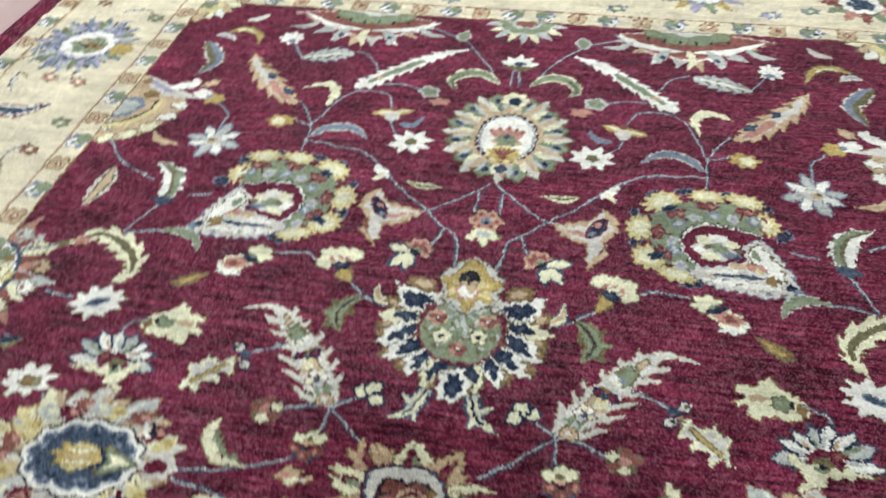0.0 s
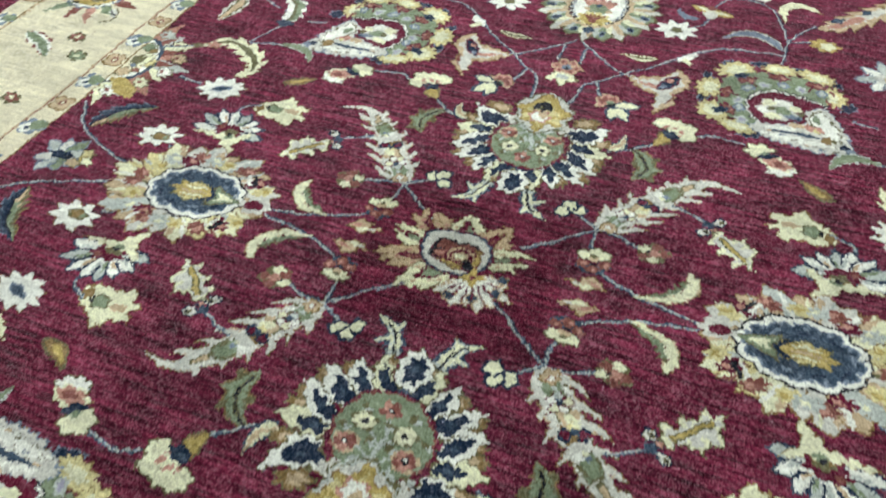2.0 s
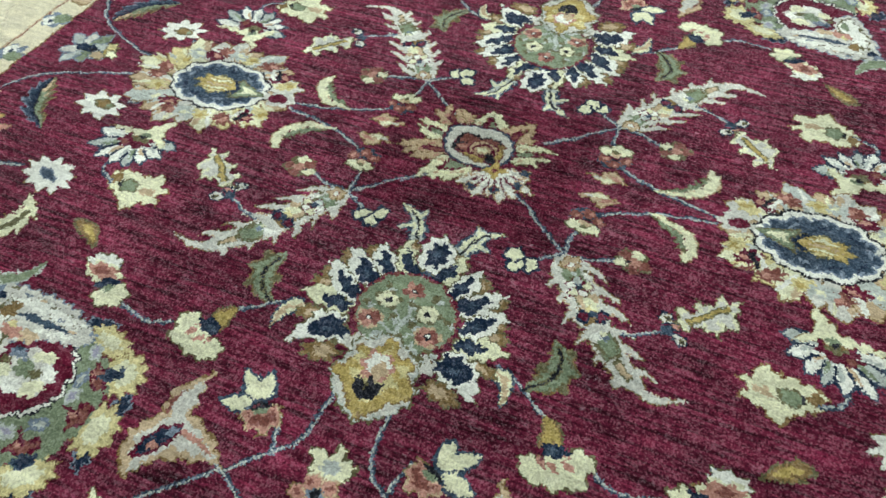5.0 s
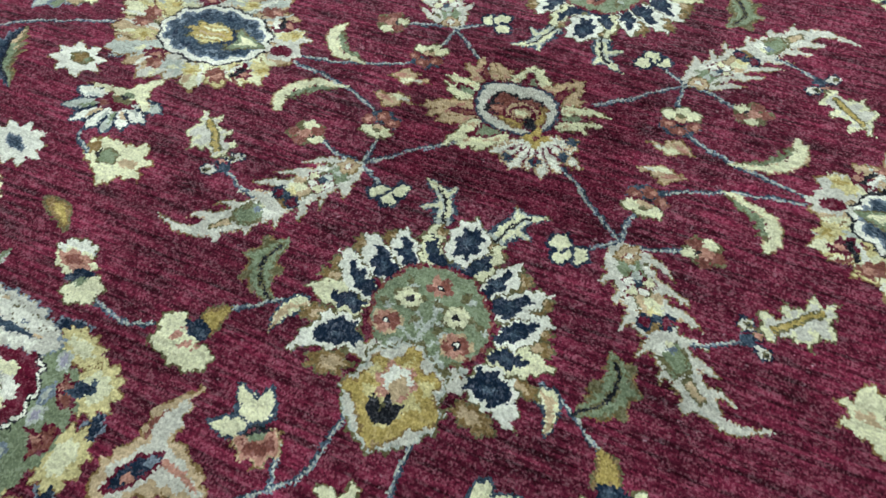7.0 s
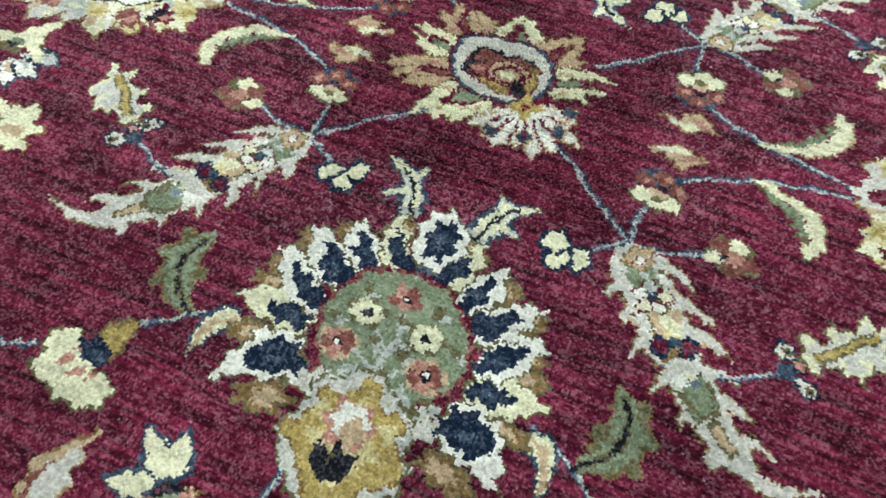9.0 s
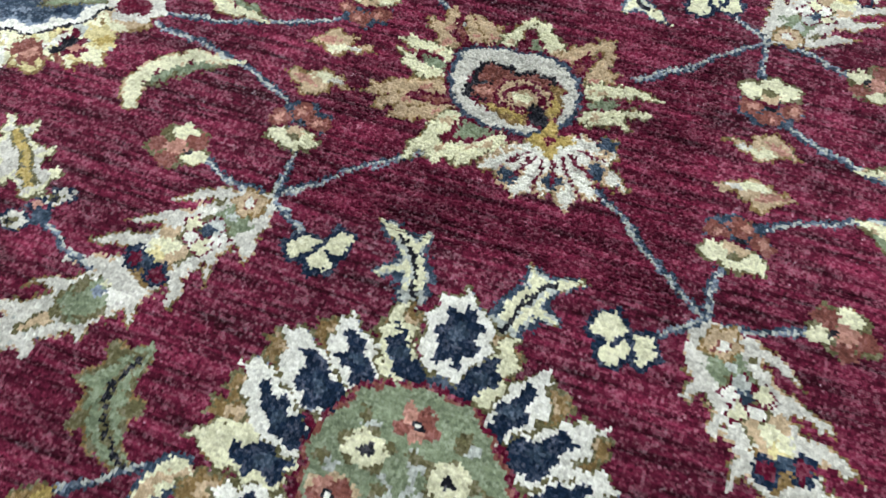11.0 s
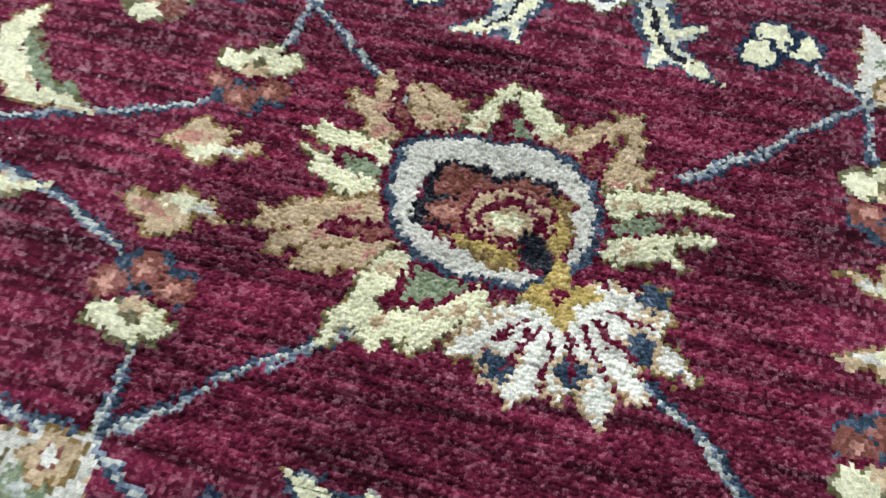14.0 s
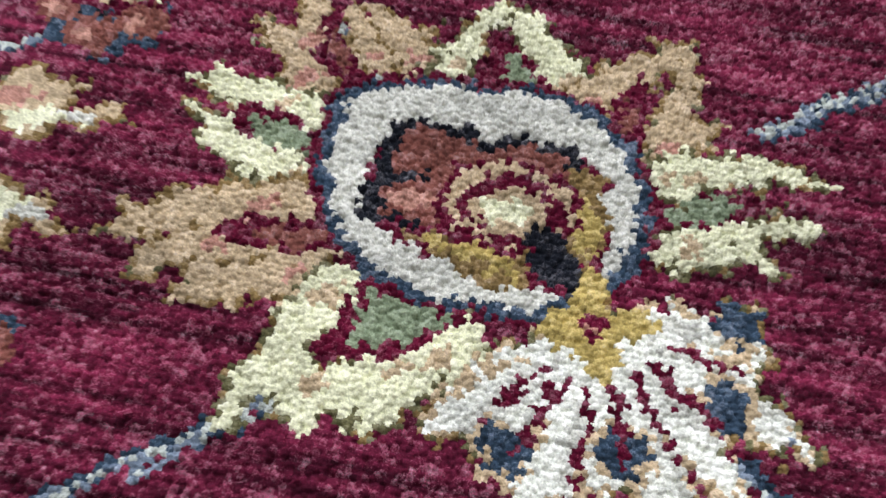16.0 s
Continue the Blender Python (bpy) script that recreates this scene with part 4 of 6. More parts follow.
    stroke(c, 0.6, "olive", "leaf", hi=0.8)
    blob(66.8, 38.4, 1.5, 1.2, "salmon", 0, 5, 0.3)
    blob(69.6, 37.0, 1.3, 0.9, "olive", 0, 4, 0.3)
    item("scroll_leaf", "sage scroll leaf")
    stem((60.4, 41.4), (56, 42.4), (53, 42.6))
    c = ((54.2, 42.8), (50.6, 43.0), (47.8, 41.6), (46.4, 38.8))
    stroke(c, 1.35, "mist", "leaf", 5, 0.4)
    stroke(c, 0.8, "sage", "leaf")
    item("split_leaf", "dark green and ochre split leaf")
    c = ((73.0, 8.4), (71.9, 12.0), (69.2, 15.2), (64.6, 17.6)) if Turn.sy > 0 else ((71.0, 7.6), (70.4, 11.4), (68.6, 15.0), (64.4, 18.2))
    for col, w, kw in (("ochre", 3.0, dict(side=1)), ("slate", 2.5, dict(side=-1)), ("olive", 2.6, dict(side=1)), ("teal", 2.2, dict(side=-1))):
        stroke(c, w, col, "leaf", 6, 0.5, **kw)
    stroke(c, 1.6, "tan", "leaf", 5, 0.5, side=1, lo=0.05, hi=0.5)
    stroke(c, 1.5, "sage", "leaf", 6, 0.5, side=1, lo=0.35)
    stroke(c, 1.2, "navy", "leaf", 7, 0.5, side=-1)
    stroke(c, 0.22, "black", "stem", 9, 0.5, lo=0.1, hi=0.9)


def blue_palmette():
    item("blue_palmette", "large palmette with navy and ivory petals")
    for x, y, rx, ry, rot in ((11.2, 33.0, 2.0, 1.2, 20), (11.4, 28.4, 1.9, 1.2, -10), (9.9, 23.9, 2.1, 1.2, -40), (7.3, 21.9, 1.7, 1.2, -60),
                              (7.7, 37.6, 2.7, 1.6, 15), (3.4, 19.6, 1.4, 2.0, -20), (11.4, 26.9, 1.4, 1.0, -20)):
        for e in (1, -1):
            blob(e * x, y, rx, ry, "olive", e * rot, 7, 0.3)
            blob(e * x, y, rx - 0.25, ry - 0.2, "ochre", e * rot, 7, 0.35)
            blob(e * (x - 0.3), y, rx * 0.55, ry * 0.55, "tan", e * rot, 5, 0.4)
    leaves = (
        (((11.8, 37.8), (11.2, 35.4), (10.4, 33.2), (8.8, 31.8), (6.8, 32.2), (4.9, 35.3), (7.6, 36.0), (9.8, 36.4)),
         ((10.2, 35.3), (9.6, 33.4), (8.3, 32.8), (6.9, 32.8), (5.2, 35.0), (7.6, 35.1), (9.0, 35.6))),
        (((13.5, 30.4), (11.4, 29.0), (9.2, 28.9), (7.0, 30.0), (6.8, 31.7), (9.4, 32.0), (11.4, 31.4)),
         ((10.7, 30.4), (8.8, 29.8), (7.2, 30.3), (7.2, 31.4), (9.2, 31.5))),
        (((12.3, 25.2), (10.4, 24.9), (8.6, 25.6), (6.8, 28.0), (7.1, 29.7), (9.0, 29.3), (10.8, 28.0), (11.4, 26.4)),
         ((10.4, 26.0), (8.7, 26.5), (6.8, 28.3), (7.0, 29.2), (8.8, 28.6), (9.9, 27.4))),
        (((10.6, 22.1), (8.4, 22.4), (6.4, 23.9), (5.0, 25.4), (5.6, 27.1), (7.4, 26.5), (9.2, 25.3), (9.9, 23.8)),
         ((8.9, 23.5), (7.6, 23.5), (5.4, 25.2), (5.8, 26.7), (7.6, 25.8))),
        (((6.4, 19.5), (5.2, 20.8), (3.5, 22.6), (3.2, 24.0), (4.6, 25.1), (6.0, 24.2), (7.0, 22.6), (7.0, 21.0)),
         ((5.9, 20.8), (4.7, 22.4), (3.8, 23.8), (4.8, 24.5), (6.0, 23.0))),
        (((3.9, 18.0), (2.5, 20.0), (1.6, 22.0), (2.6, 23.5), (3.8, 22.6), (4.3, 20.6)),
         ((3.3, 19.6), (2.4, 21.2), (1.8, 22.4), (2.7, 23.0), (3.5, 21.2))))
    for k, (edge, core) in enumerate(leaves):
        for e in (1, -1):
            sub("petal", "ivory petal with a navy heart")
            patch("olive", *edge, flip=e, grow=0.32)
            patch("cream" if k in (1, 5) else "ivory", *edge, flip=e, grow=0.1)
            patch("navy", *core, flip=e, grow=0.28)
            x, y = np.mean(core, 0)
            blob(e * x, y, 0.8, 0.5, "teal", e * 40 * k, 5, 0.4)
    sub("petal", "ivory petal with a navy heart")
    for e in (1, -1):
        blob(0.3 + e * 1.4, 22.2, 0.9, 0.9, "navy", 0, 5, 0.2)
    blob(0.3, 22.2, 0.9, 0.7, "teal", 0, 5, 0.2)
    tip = ((0.3, 16.0), (2.0, 17.0), (2.7, 18.8), (2.2, 20.6), (1.2, 22.0), (-0.5, 22.0), (-1.5, 20.6), (-1.8, 18.8), (-1.2, 17.0))
    for col, g in (("olive", 0.3), ("ivory", 0.1), ("navy", -0.8)):
        patch(col, *tip, grow=g)
    blob(0.5, 18.9, 0.7, 0.9, "teal", 0, 4, 0.3)
    sub("disc", "sage green disc strewn with small flowers")
    blob(-0.1, 29, 6.75, 6.3, "wine", 0, 30, 0.05)
    blob(-0.1, 29, 6.5, 6.05, "rust", 0, 24, 0.07)
    blob(-0.1, 29, 6.25, 5.85, "sage", 0, 16, 0.05)
    stroke(((0.0, 34.4), (-0.1, 31.8), (0.3, 29.0), (-0.1, 27.0)), 0.32, "mist", "stem", 8, 0.4)
    for x, y in ((-3.2, 31.0), (2.6, 31.0), (-2.2, 28.6), (2.0, 28.8)):
        stroke(((0.1, 32.6 if y > 30 else 30.4), (x * 0.6, y + 0.6), (x, y)), 0.26, "mist", "stem", 5, 0.4)
    for x, y in ((-1.4, 30.0), (1.3, 30.2), (-5.2, 28.9), (5.0, 28.2), (-1.0, 33.2), (1.1, 33.2), (2.8, 25.6), (-3.6, 25.8), (4.6, 33.2), (0.3, 27.6)):
        blob(x, y, 0.85, 0.45, "olive", x * 40, 4, 0.35)
        blob(x + 0.6, y + 0.4, 0.6, 0.35, "mist", x * 55, 4, 0.35)
    for x, y, c1, c2 in ((-4.0, 31.2, "rust", "tan"), (3.6, 31.2, "rust", "tan"), (-0.2, 25.5, "rust", "sage"),
                         (-2.8, 27.7, "cream", "olive"), (2.5, 28.2, "cream", "olive")):
        blob(x, y, 1.75, 1.5, c2, 0, 5, 0.25, 18)
        for k in range(5):
            a = math.radians(72 * k + 18)
            blob(x + 0.85 * math.cos(a), y + 0.75 * math.sin(a), 0.62, 0.56, "salmon" if c1 == "rust" and k % 2 else c1)
        blob(x, y, 0.45, 0.42, "black")
        if c1 == "rust":
            blob(x, y, 0.24, 0.22, "ivory")
    sub("cup", "gold cup with a dark heart")
    for e in (1, -1):
        blob(e * 4.5, 34.8, 1.7, 1.2, "pale", e * 40, 6, 0.3)
        blob(e * 2.2, 33.6, 1.3, 0.9, "mist", e * 60, 5, 0.35)
        blob(e * 3.6, 34.6, 0.5, 0.8, "olive", e * 50, 4, 0.3)
    rim = ((0, 31.9), (1.9, 33.6), (4.3, 34.7), (4.2, 36.6), (5.2, 39.4), (3.9, 41.2), (1.8, 43.3), (0, 44.0))
    cup = ((0, 32.6), (1.2, 35.4), (3.3, 35.2), (3.1, 37.4), (4.7, 39.1), (2.6, 40.4), (1.4, 42.3), (0, 43.2))
    for col, half, g in (("olive", rim, 0.3), ("mist", rim, 0.0), ("pale", rim, -0.25), ("ochre", cup, 0.55), ("gold", cup, 0.3), ("straw", cup, -1.5)):
        patch(col, *half, *[(-x, y) for x, y in half[::-1]], grow=g)
    for e in (1, -1):
        blob(e * 2.8, 36.6, 0.7, 1.0, "straw", e * 20, 4, 0.3)
        blob(e * 1.4, 41.2, 0.8, 1.2, "gold", e * 20, 4, 0.3)
    blob(-0.4, 37.0, 2.2, 2.0, "salmon", 0, 6, 0.3)
    blob(-0.4, 36.8, 1.6, 1.5, "ivory", 0, 6, 0.3)
    blob(0.1, 37.6, 0.9, 1.3, "tan", 0, 4, 0.3)
    for e in (1, -1):
        stroke(((-0.4, 41.4), (-0.4 + e * 0.9, 39.9), (-0.4 + e * 1.4, 38.9)), 0.75, "black", "leaf")
    stroke(((-0.4, 41.2), (-0.4, 39.6), (-0.3, 38.0)), 0.55, "black", "leaf")
    stroke(((-0.8, 40.0), (-0.5, 39.0)), 0.2, "olive", "leaf")


def axis_motifs():
    blue_palmette()
    item("small_flower", "rust and pink flower with a sage tuft")
    for col, g in (("olive", 0.25), ("cream", 0.0)):
        patch(col, (0.2, 46.9), (1.2, 48.8), (3.3, 48.6), (2.2, 50.4), (0.8, 51.8), (-0.9, 51.6), (-1.9, 50.0), (-2.9, 48.2), (-0.8, 48.6), grow=g)
    blob(0.1, 49.9, 1.2, 0.9, "mist", 0, 5, 0.3)
    for a in range(6):
        b = math.radians(60 * a)
        blob(0.1 + 1.9 * math.cos(b), 53.3 + 1.5 * math.sin(b), 1.2, 1.1, "tan", 0, 5, 0.2)
        blob(0.1 + 1.9 * math.cos(b), 53.3 + 1.5 * math.sin(b), 0.95, 0.85, "salmon", 0, 5, 0.2)
        blob(0.1 + 2.0 * math.cos(b), 53.3 + 1.6 * math.sin(b), 0.4, 0.36, "rust")
    blob(0.1, 53.2, 1.1, 0.9, "slate", 0, 5, 0.25)
    blob(0.1, 53.0, 0.5, 0.7, "black", 0, 4, 0.25)
    item("oval_palmette", "round palmette in sage and tan with an ivory heart")
    tips = []
    for k in range(12):
        a = math.radians(-90 + k * 30)
        r = 1 / math.hypot(math.cos(a) / 12.6, math.sin(a) / 14.8)
        tips.append((math.degrees(a), r))
    for a, r in tips:
        sub("petal", "cream and sage petal")
        petal(0.7, 78.0, a + 15, 4, r - 0.4, 4.0, "olive", 5, 0.34, "leaf")
        petal(0.7, 78.0, a + 15, 4, r - 0.9, 3.5, "sage", 5, 0.34, "leaf")
        b = math.radians(a + 15)
        blob(0.7 + 0.78 * r * math.cos(b), 78.0 + 0.78 * r * math.sin(b), 1.25, 0.85, "slate", a, 5, 0.3)
        blob(0.7 + 0.78 * r * math.cos(b), 78.0 + 0.78 * r * math.sin(b), 0.9, 0.6, "navy", a, 5, 0.3)
    for a, r in tips:
        petal(0.7, 78.0, a, 6, r + 0.4, 2.0, "olive", 5, 0.42, "leaf")
        petal(0.7, 78.0, a, 6, r + 0.1, 1.65, "pale", 5, 0.45, "leaf")
        petal(0.7, 78.0, a + 3, 7, r - 1.4, 0.9, "tan", 4, 0.4, "leaf")
        petal(0.7, 78.0, a - 7, 6.5, r - 2.2, 0.8, "cream", 3, 0.4, "leaf")
        petal(0.7, 78.0, a + 9, 7.5, r - 1.6, 0.6, "mist", 3, 0.4, "leaf")
    sub("heart", "ivory heart with a beaded edge")
    blob(0.7, 77.6, 7.2, 9.2, "tan", 0, 18, 0.1)
    blob(0.7, 77.4, 6.1, 8.0, "black", 0, 30, 0.05)
    blob(0.7, 77.4, 5.9, 7.8, "pale", 0, 26, 0.12, 0, True)
    blob(0.7, 77.4, 5.35, 7.2, "slate", 0, 26, 0.08)
    blob(0.7, 77.4, 5.0, 6.8, "ivory")
    for k in range(5):
        x = 0.7 + 1.5 * (k - 2)
        stroke(((0.7 + 0.9 * (k - 2), 77.0), (x, 79.0), (x * 1.12, 81.2 - 0.35 * (k - 2) ** 2)), 0.75, "salmon", "leaf")
        blob(x * 1.06, 80.4 - 0.35 * (k - 2) ** 2, 0.22, 0.6, "rust")
    blob(0.7, 76.2, 2.6, 1.9, "sage", 0, 6, 0.3)
    blob(0.7, 77.6, 0.7, 1.0, "teal", 0, 4, 0.2)
    blob(-1.4, 75.8, 0.8, 0.8, "tan", 0, 4, 0.2)
    blob(2.9, 75.8, 0.8, 0.8, "tan", 0, 4, 0.2)
    blob(0.7, 72.2, 4.0, 3.1, "straw", 0, 9, 0.35, 0, True)
    blob(0.7, 72.0, 3.4, 2.5, "gold", 0, 7, 0.35, 0, True)
    for x in (-1.6, -0.4, 0.7, 1.8, 3.0):
        stroke(((0.7, 71.0), (x, 74.0)), 0.3, "rust", "leaf")
    blob(0.7, 71.4, 0.9, 1.1, "rust", 0, 5, 0.3)
    blob(0.9, 90.0, 3.2, 3.0, "ochre", 0, 7, 0.25)
    blob(0.9, 90.0, 2.9, 2.7, "cream", 0, 7, 0.25)
    blob(0.9, 89.4, 1.3, 1.5, "navy", 0, 5, 0.2)
    blob(0.7, 67.6, 1.3, 1.2, "teal", 0, 4, 0.2)
    item("tulip", "ivory and olive open tulip")
    stem((-0.7, 94.6), (-0.6, 101.6))
    stem((0.9, 94.6), (0.8, 101.6))
    blob(0.2, 103.4, 3.2, 2.6, "olive", 0, 0)
    for k in range(5):
        petal(0.2, 103.0, 18 + k * 36, 0.4, 4.5, 1.2, "ivory", 2, 0.2, "leaf")
    blob(0.2, 103.6, 1.6, 0.9, "teal", 0, 3, 0.3)
    item("half_palmette", "sage and cream half palmette at the end border")
    for k in range(9):
        petal(0, 121.6, 188 + k * 20.5, 3, 9.6, 1.7, "cream" if k % 2 else "mist", 3, 0.3)
    blob(0, 122.0, 6.6, 5.8, "sage", 0, 10, 0.12)
    blob(0, 122.6, 4.6, 4.0, "mist", 0, 6, 0.2)
    blob(0, 121.0, 2.8, 1.6, "rust", 0, 7, 0.3)


def side_motifs():
    item("oval_medallion", "oval palmette with a slate-blue ring and yellow ragged petals")
    hues = ("cream", "tan", "pale", "straw", "pale", "tan", "cream", "tan", "mist", "pale")
    blob(46.6, 0.2, 13.4, 9.2, "tan", 0, 30, 0.12, 0, True)
    for k in range(18):
        sub("petal", "ragged yellow and tan petal")
        a = k * 20 + 6
        ca, sa = math.cos(math.radians(a)), math.sin(math.radians(a))
        r = 1 / math.hypot(ca / 14.6, sa / 10.6) + (0.5, -0.5, 0.9, -0.2)[k % 4]
        hue = hues[(k * 3) % 10]
        for col, g, q in (("ochre", 0.25, 0.3), (hue, 0.0, 0.0)):
            petal(46.6, 0.2, a, 4.0, r + q, 2.5 + g, col, 5, 0.42, "leaf")
            for e in (12, -12):
                petal(46.6, 0.2, a + e * 0.7, 5.0, r - 1.3 + q, 1.2 + g, col, 3, 0.4, "leaf")
        petal(46.6, 0.2, a + 5, 5.5, r - 1.0, 0.9, hues[(k * 7 + 3) % 10], 5, 0.5, "leaf")
        petal(46.6, 0.2, a - 6, 6.5, r - 0.6, 0.55, ("ivory", "mist", "cream")[k % 3], 4, 0.5, "leaf")
        petal(46.6, 0.2, a + 10, 6.5, r - 1.2, 0.42, ("wine", "olive", "rust", "ochre")[k % 4], 4, 0.5, "leaf")
    for x, y, c in ((44.2, 7.2, "straw"), (54.6, 3.4, "straw"), (40.2, 7.0, "rust"), (48.8, 7.6, "rust"), (37.2, 5.0, "wine"), (50.4, 6.0, "wine"),
                    (56.2, 1.0, "rust"), (46.6, 7.4, "mist"), (35.4, 3.6, "straw"), (53.2, 5.6, "mist")):
        for e in (1, -1):
            blob(x, 0.2 + e * y, 2.0, 1.25, c, e * (x - 47) * 3, 7, 0.4)
            blob(x - 0.4, 0.2 + e * (y + 0.2), 0.9, 0.5, {"straw": "gold", "rust": "salmon", "wine": "salmon"}.get(c, "cream"), 20 * e, 4, 0.4)
    sub("ring", "lobed slate-blue ring edged in ivory")
    blob(45.2, 0.3, 8.7, 6.0, "black", 0, 12, 0.07)
    blob(45.2, 0.3, 8.4, 5.7, "ivory", 0, 12, 0.09)
    blob(45.2, 0.3, 7.7, 5.0, "slate", 0, 12, 0.14)
    blob(45.2, 0.3, 7.4, 4.7, "teal", 0, 12, 0.16)
    for k in range(14):
        a = (k + 0.5) * math.tau / 14
        blob(45.2 + 7.0 * math.cos(a), 0.3 + 4.2 * math.sin(a), 0.5, 0.35, "slate", math.degrees(a), 4, 0.3)
    for k in range(9):
        a = (k + 0.3) * math.tau / 9
        blob(45.4 + 5.8 * math.cos(a), 0.3 + 3.4 * math.sin(a), 1.0, 0.28, "navy" if k % 3 else "slate", math.degrees(a) + 90, 4, 0.3)
    sub("heart", "gold and sage heart")
    blob(45.6, 0.3, 4.7, 2.4, "olive", 0, 8, 0.35, 0, True)
    blob(45.6, 0.3, 4.3, 2.0, "gold", 0, 8, 0.35, 0, True)
    for k, y in enumerate((-1.2, -0.5, 0.3, 1.1, 1.8)):
        stroke(((43.2 + 0.4 * abs(k - 2), y), (48.4 - 0.5 * abs(k - 2), y)), 0.3, ("straw", "cream", "tan", "cream", "straw")[k], "leaf", 4, 0.4)
    poly("olive", (36.8, 0.3), (42.6, 2.7), (41.6, 0.3), (42.6, -2.1))
    poly("sage", (37.2, 0.3), (42.2, 2.2), (41.3, 0.3), (42.2, -1.6))
    poly("cream", (38.2, 0.3), (41.6, 1.4), (40.7, 0.3), (41.6, -0.8))
    stroke(((41.6, 0.3), (43.4, 1.7)), 0.3, "navy", "stem")
    stroke(((41.6, 0.3), (43.4, -1.1)), 0.3, "navy", "stem")
    sub("tip", "pale looped tip")
    blob(34.6, 0.4, 2.6, 1.9, "pale", 0, 6, 0.3)
    blob(35.0, 0.4, 1.5, 1.0, "wine", 0)
    for e in (1, -1):
        stroke(((37.4, 0.3 + e * 4.4), (38.6, 0.3 + e * 6.6)), 0.32, "black", "stem")
        stroke(((38.2, 0.3 + e * 4.2), (39.4, 0.3 + e * 6.4)), 0.28, "ivory", "stem")
    item("small_flower", "grey flower with a dark heart and gold lip")
    for k in range(8):
        petal(71.8, 0.6, 30 + k * 43, 0.4, 5.2 - 0.8 * (k % 2), 1.5, "slate", 3, 0.35, "leaf")
        petal(71.8, 0.6, 30 + k * 43, 0.4, 4.9 - 0.8 * (k % 2), 1.15, ("mist", "pale", "sage")[k % 3], 3, 0.4, "leaf")
    for x, y, col in ((67.6, 2.2, "straw"), (67.2, 0.6, "gold"), (68.6, -0.6, "tan"), (66.4, 0.4, "cream")):
        blob(x, y, 1.7, 1.0, "olive", 20, 5, 0.3)
        blob(x, y, 1.4, 0.8, col, 20, 5, 0.35)
    blob(71.6, 0.7, 2.6, 1.0, "navy", 0, 6, 0.3)
    blob(70.4, 0.7, 1.0, 0.5, "black", 0, 4, 0.3)


def centre():
    """The one palmette in the middle, which leans to one side."""
    item("centre_palmette", "small ragged palmette with a pale ring and rust heart")

    def limbs(col, dark, *rows):
        """Tapering limbs with barbs along both edges, all outlined in one darker yarn."""
        for hue, g in ((dark, 0.27), (col, 0.0)):
            for w, *pts in rows:
                w *= 0.74
                (ax, ay), (bx, by) = pts[-2:]
                pts = [(x + d, y) for x, y in pts[:-1]] + [(bx + 0.16 * (bx - ax) + d, by + 0.16 * (by - ay))]
                stroke(pts, w + g, hue, "horn")
                c = curve(pts, 40)
                n = max(2, int(np.hypot(*np.diff(c, axis=0).T).sum() / 1.15))
                for k in range(n):
                    i = int(6 + 30 * k / n)
                    t = c[i + 2] - c[i - 2]
                    t = t / (np.hypot(*t) + 1e-9)
                    for e in (1, -1):
                        r = 0.7 * w * (1 - i / 40) ** 0.5 + (0.55 if (k + (e > 0)) % 2 else 0.3)
                        q = (0.8 * t[0] - e * t[1], 0.8 * t[1] + e * t[0])
                        stroke((tuple(c[i]), (c[i][0] + r * q[0], c[i][1] + r * q[1])), 0.27 + 0.8 * g, hue, "horn")
        for w, *pts in rows:
            c = curve([(x + d, y) for x, y in pts], 12)
            blob(c[3][0], c[3][1], 0.5 * w, 0.28, "tan" if col == "cream" else "salmon", 40, 4, 0.3)

    def slit(col, w, *pts):
        stroke([(x + d, y) for x, y in pts], w, col, "leaf", 3, 0.25)

    def wedge(col, *pts):
        poly(col, *[(x + d, y) for x, y in pts])
    d = 0.6
    sub("petal", "tan ragged petal")
    limbs("tan", "ochre", (1.0, (-9.0, 4.2), (-10.0, 5.8), (-11.6, 7.1)), (1.05, (-5.6, 5.4), (-6.5, 7.1), (-7.9, 8.4)),
          (0.8, (-9.6, 5.6), (-10.1, 7.4), (-10.0, 8.9)), (0.8, (-7.4, 5.6), (-7.7, 6.8), (-8.6, 8.2)))
    slit("wine", 0.7, (-8.0, 4.9), (-9.6, 7.6))
    slit("rust", 0.42, (-8.2, 5.4), (-9.2, 7.1))
    sub("petal", "cream petal with a sage heart")
    limbs("cream", "olive", (1.0, (-4.8, 5.6), (-4.5, 7.4), (-3.4, 9.6)), (1.0, (-0.6, 5.4), (-1.6, 7.4), (-3.4, 9.6)))
    wedge("wine", (-3.6, 5.7), (-3.4, 8.1), (-2.7, 7.7), (-0.8, 5.7))
    wedge("sage", (-3.1, 5.7), (-2.9, 7.4), (-1.2, 5.8))
    sub("petal", "tan ragged petal")
    limbs("tan", "ochre", (1.1, (-0.1, 4.9), (0.5, 6.7), (3.2, 9.0)), (1.0, (2.6, 3.5), (2.8, 5.9), (3.1, 8.3)),
          (0.75, (2.4, 4.1), (3.3, 5.2), (4.5, 5.8)))
    slit("wine", 0.62, (1.3, 4.2), (1.4, 7.0))
    slit("rust", 0.34, (1.4, 4.6), (1.4, 6.3))
    sub("petal", "cream petal with a sage heart")
    limbs("cream", "olive", (0.95, (2.4, 2.9), (4.7, 4.0), (7.9, 4.0)), (0.85, (2.7, 0.3), (4.5, 1.6), (7.6, 2.4)),
          (0.7, (2.8, 0.4), (4.7, 1.0), (6.4, 0.9)), (0.6, (2.5, 3.1), (3.0, 4.0), (3.3, 4.9)))
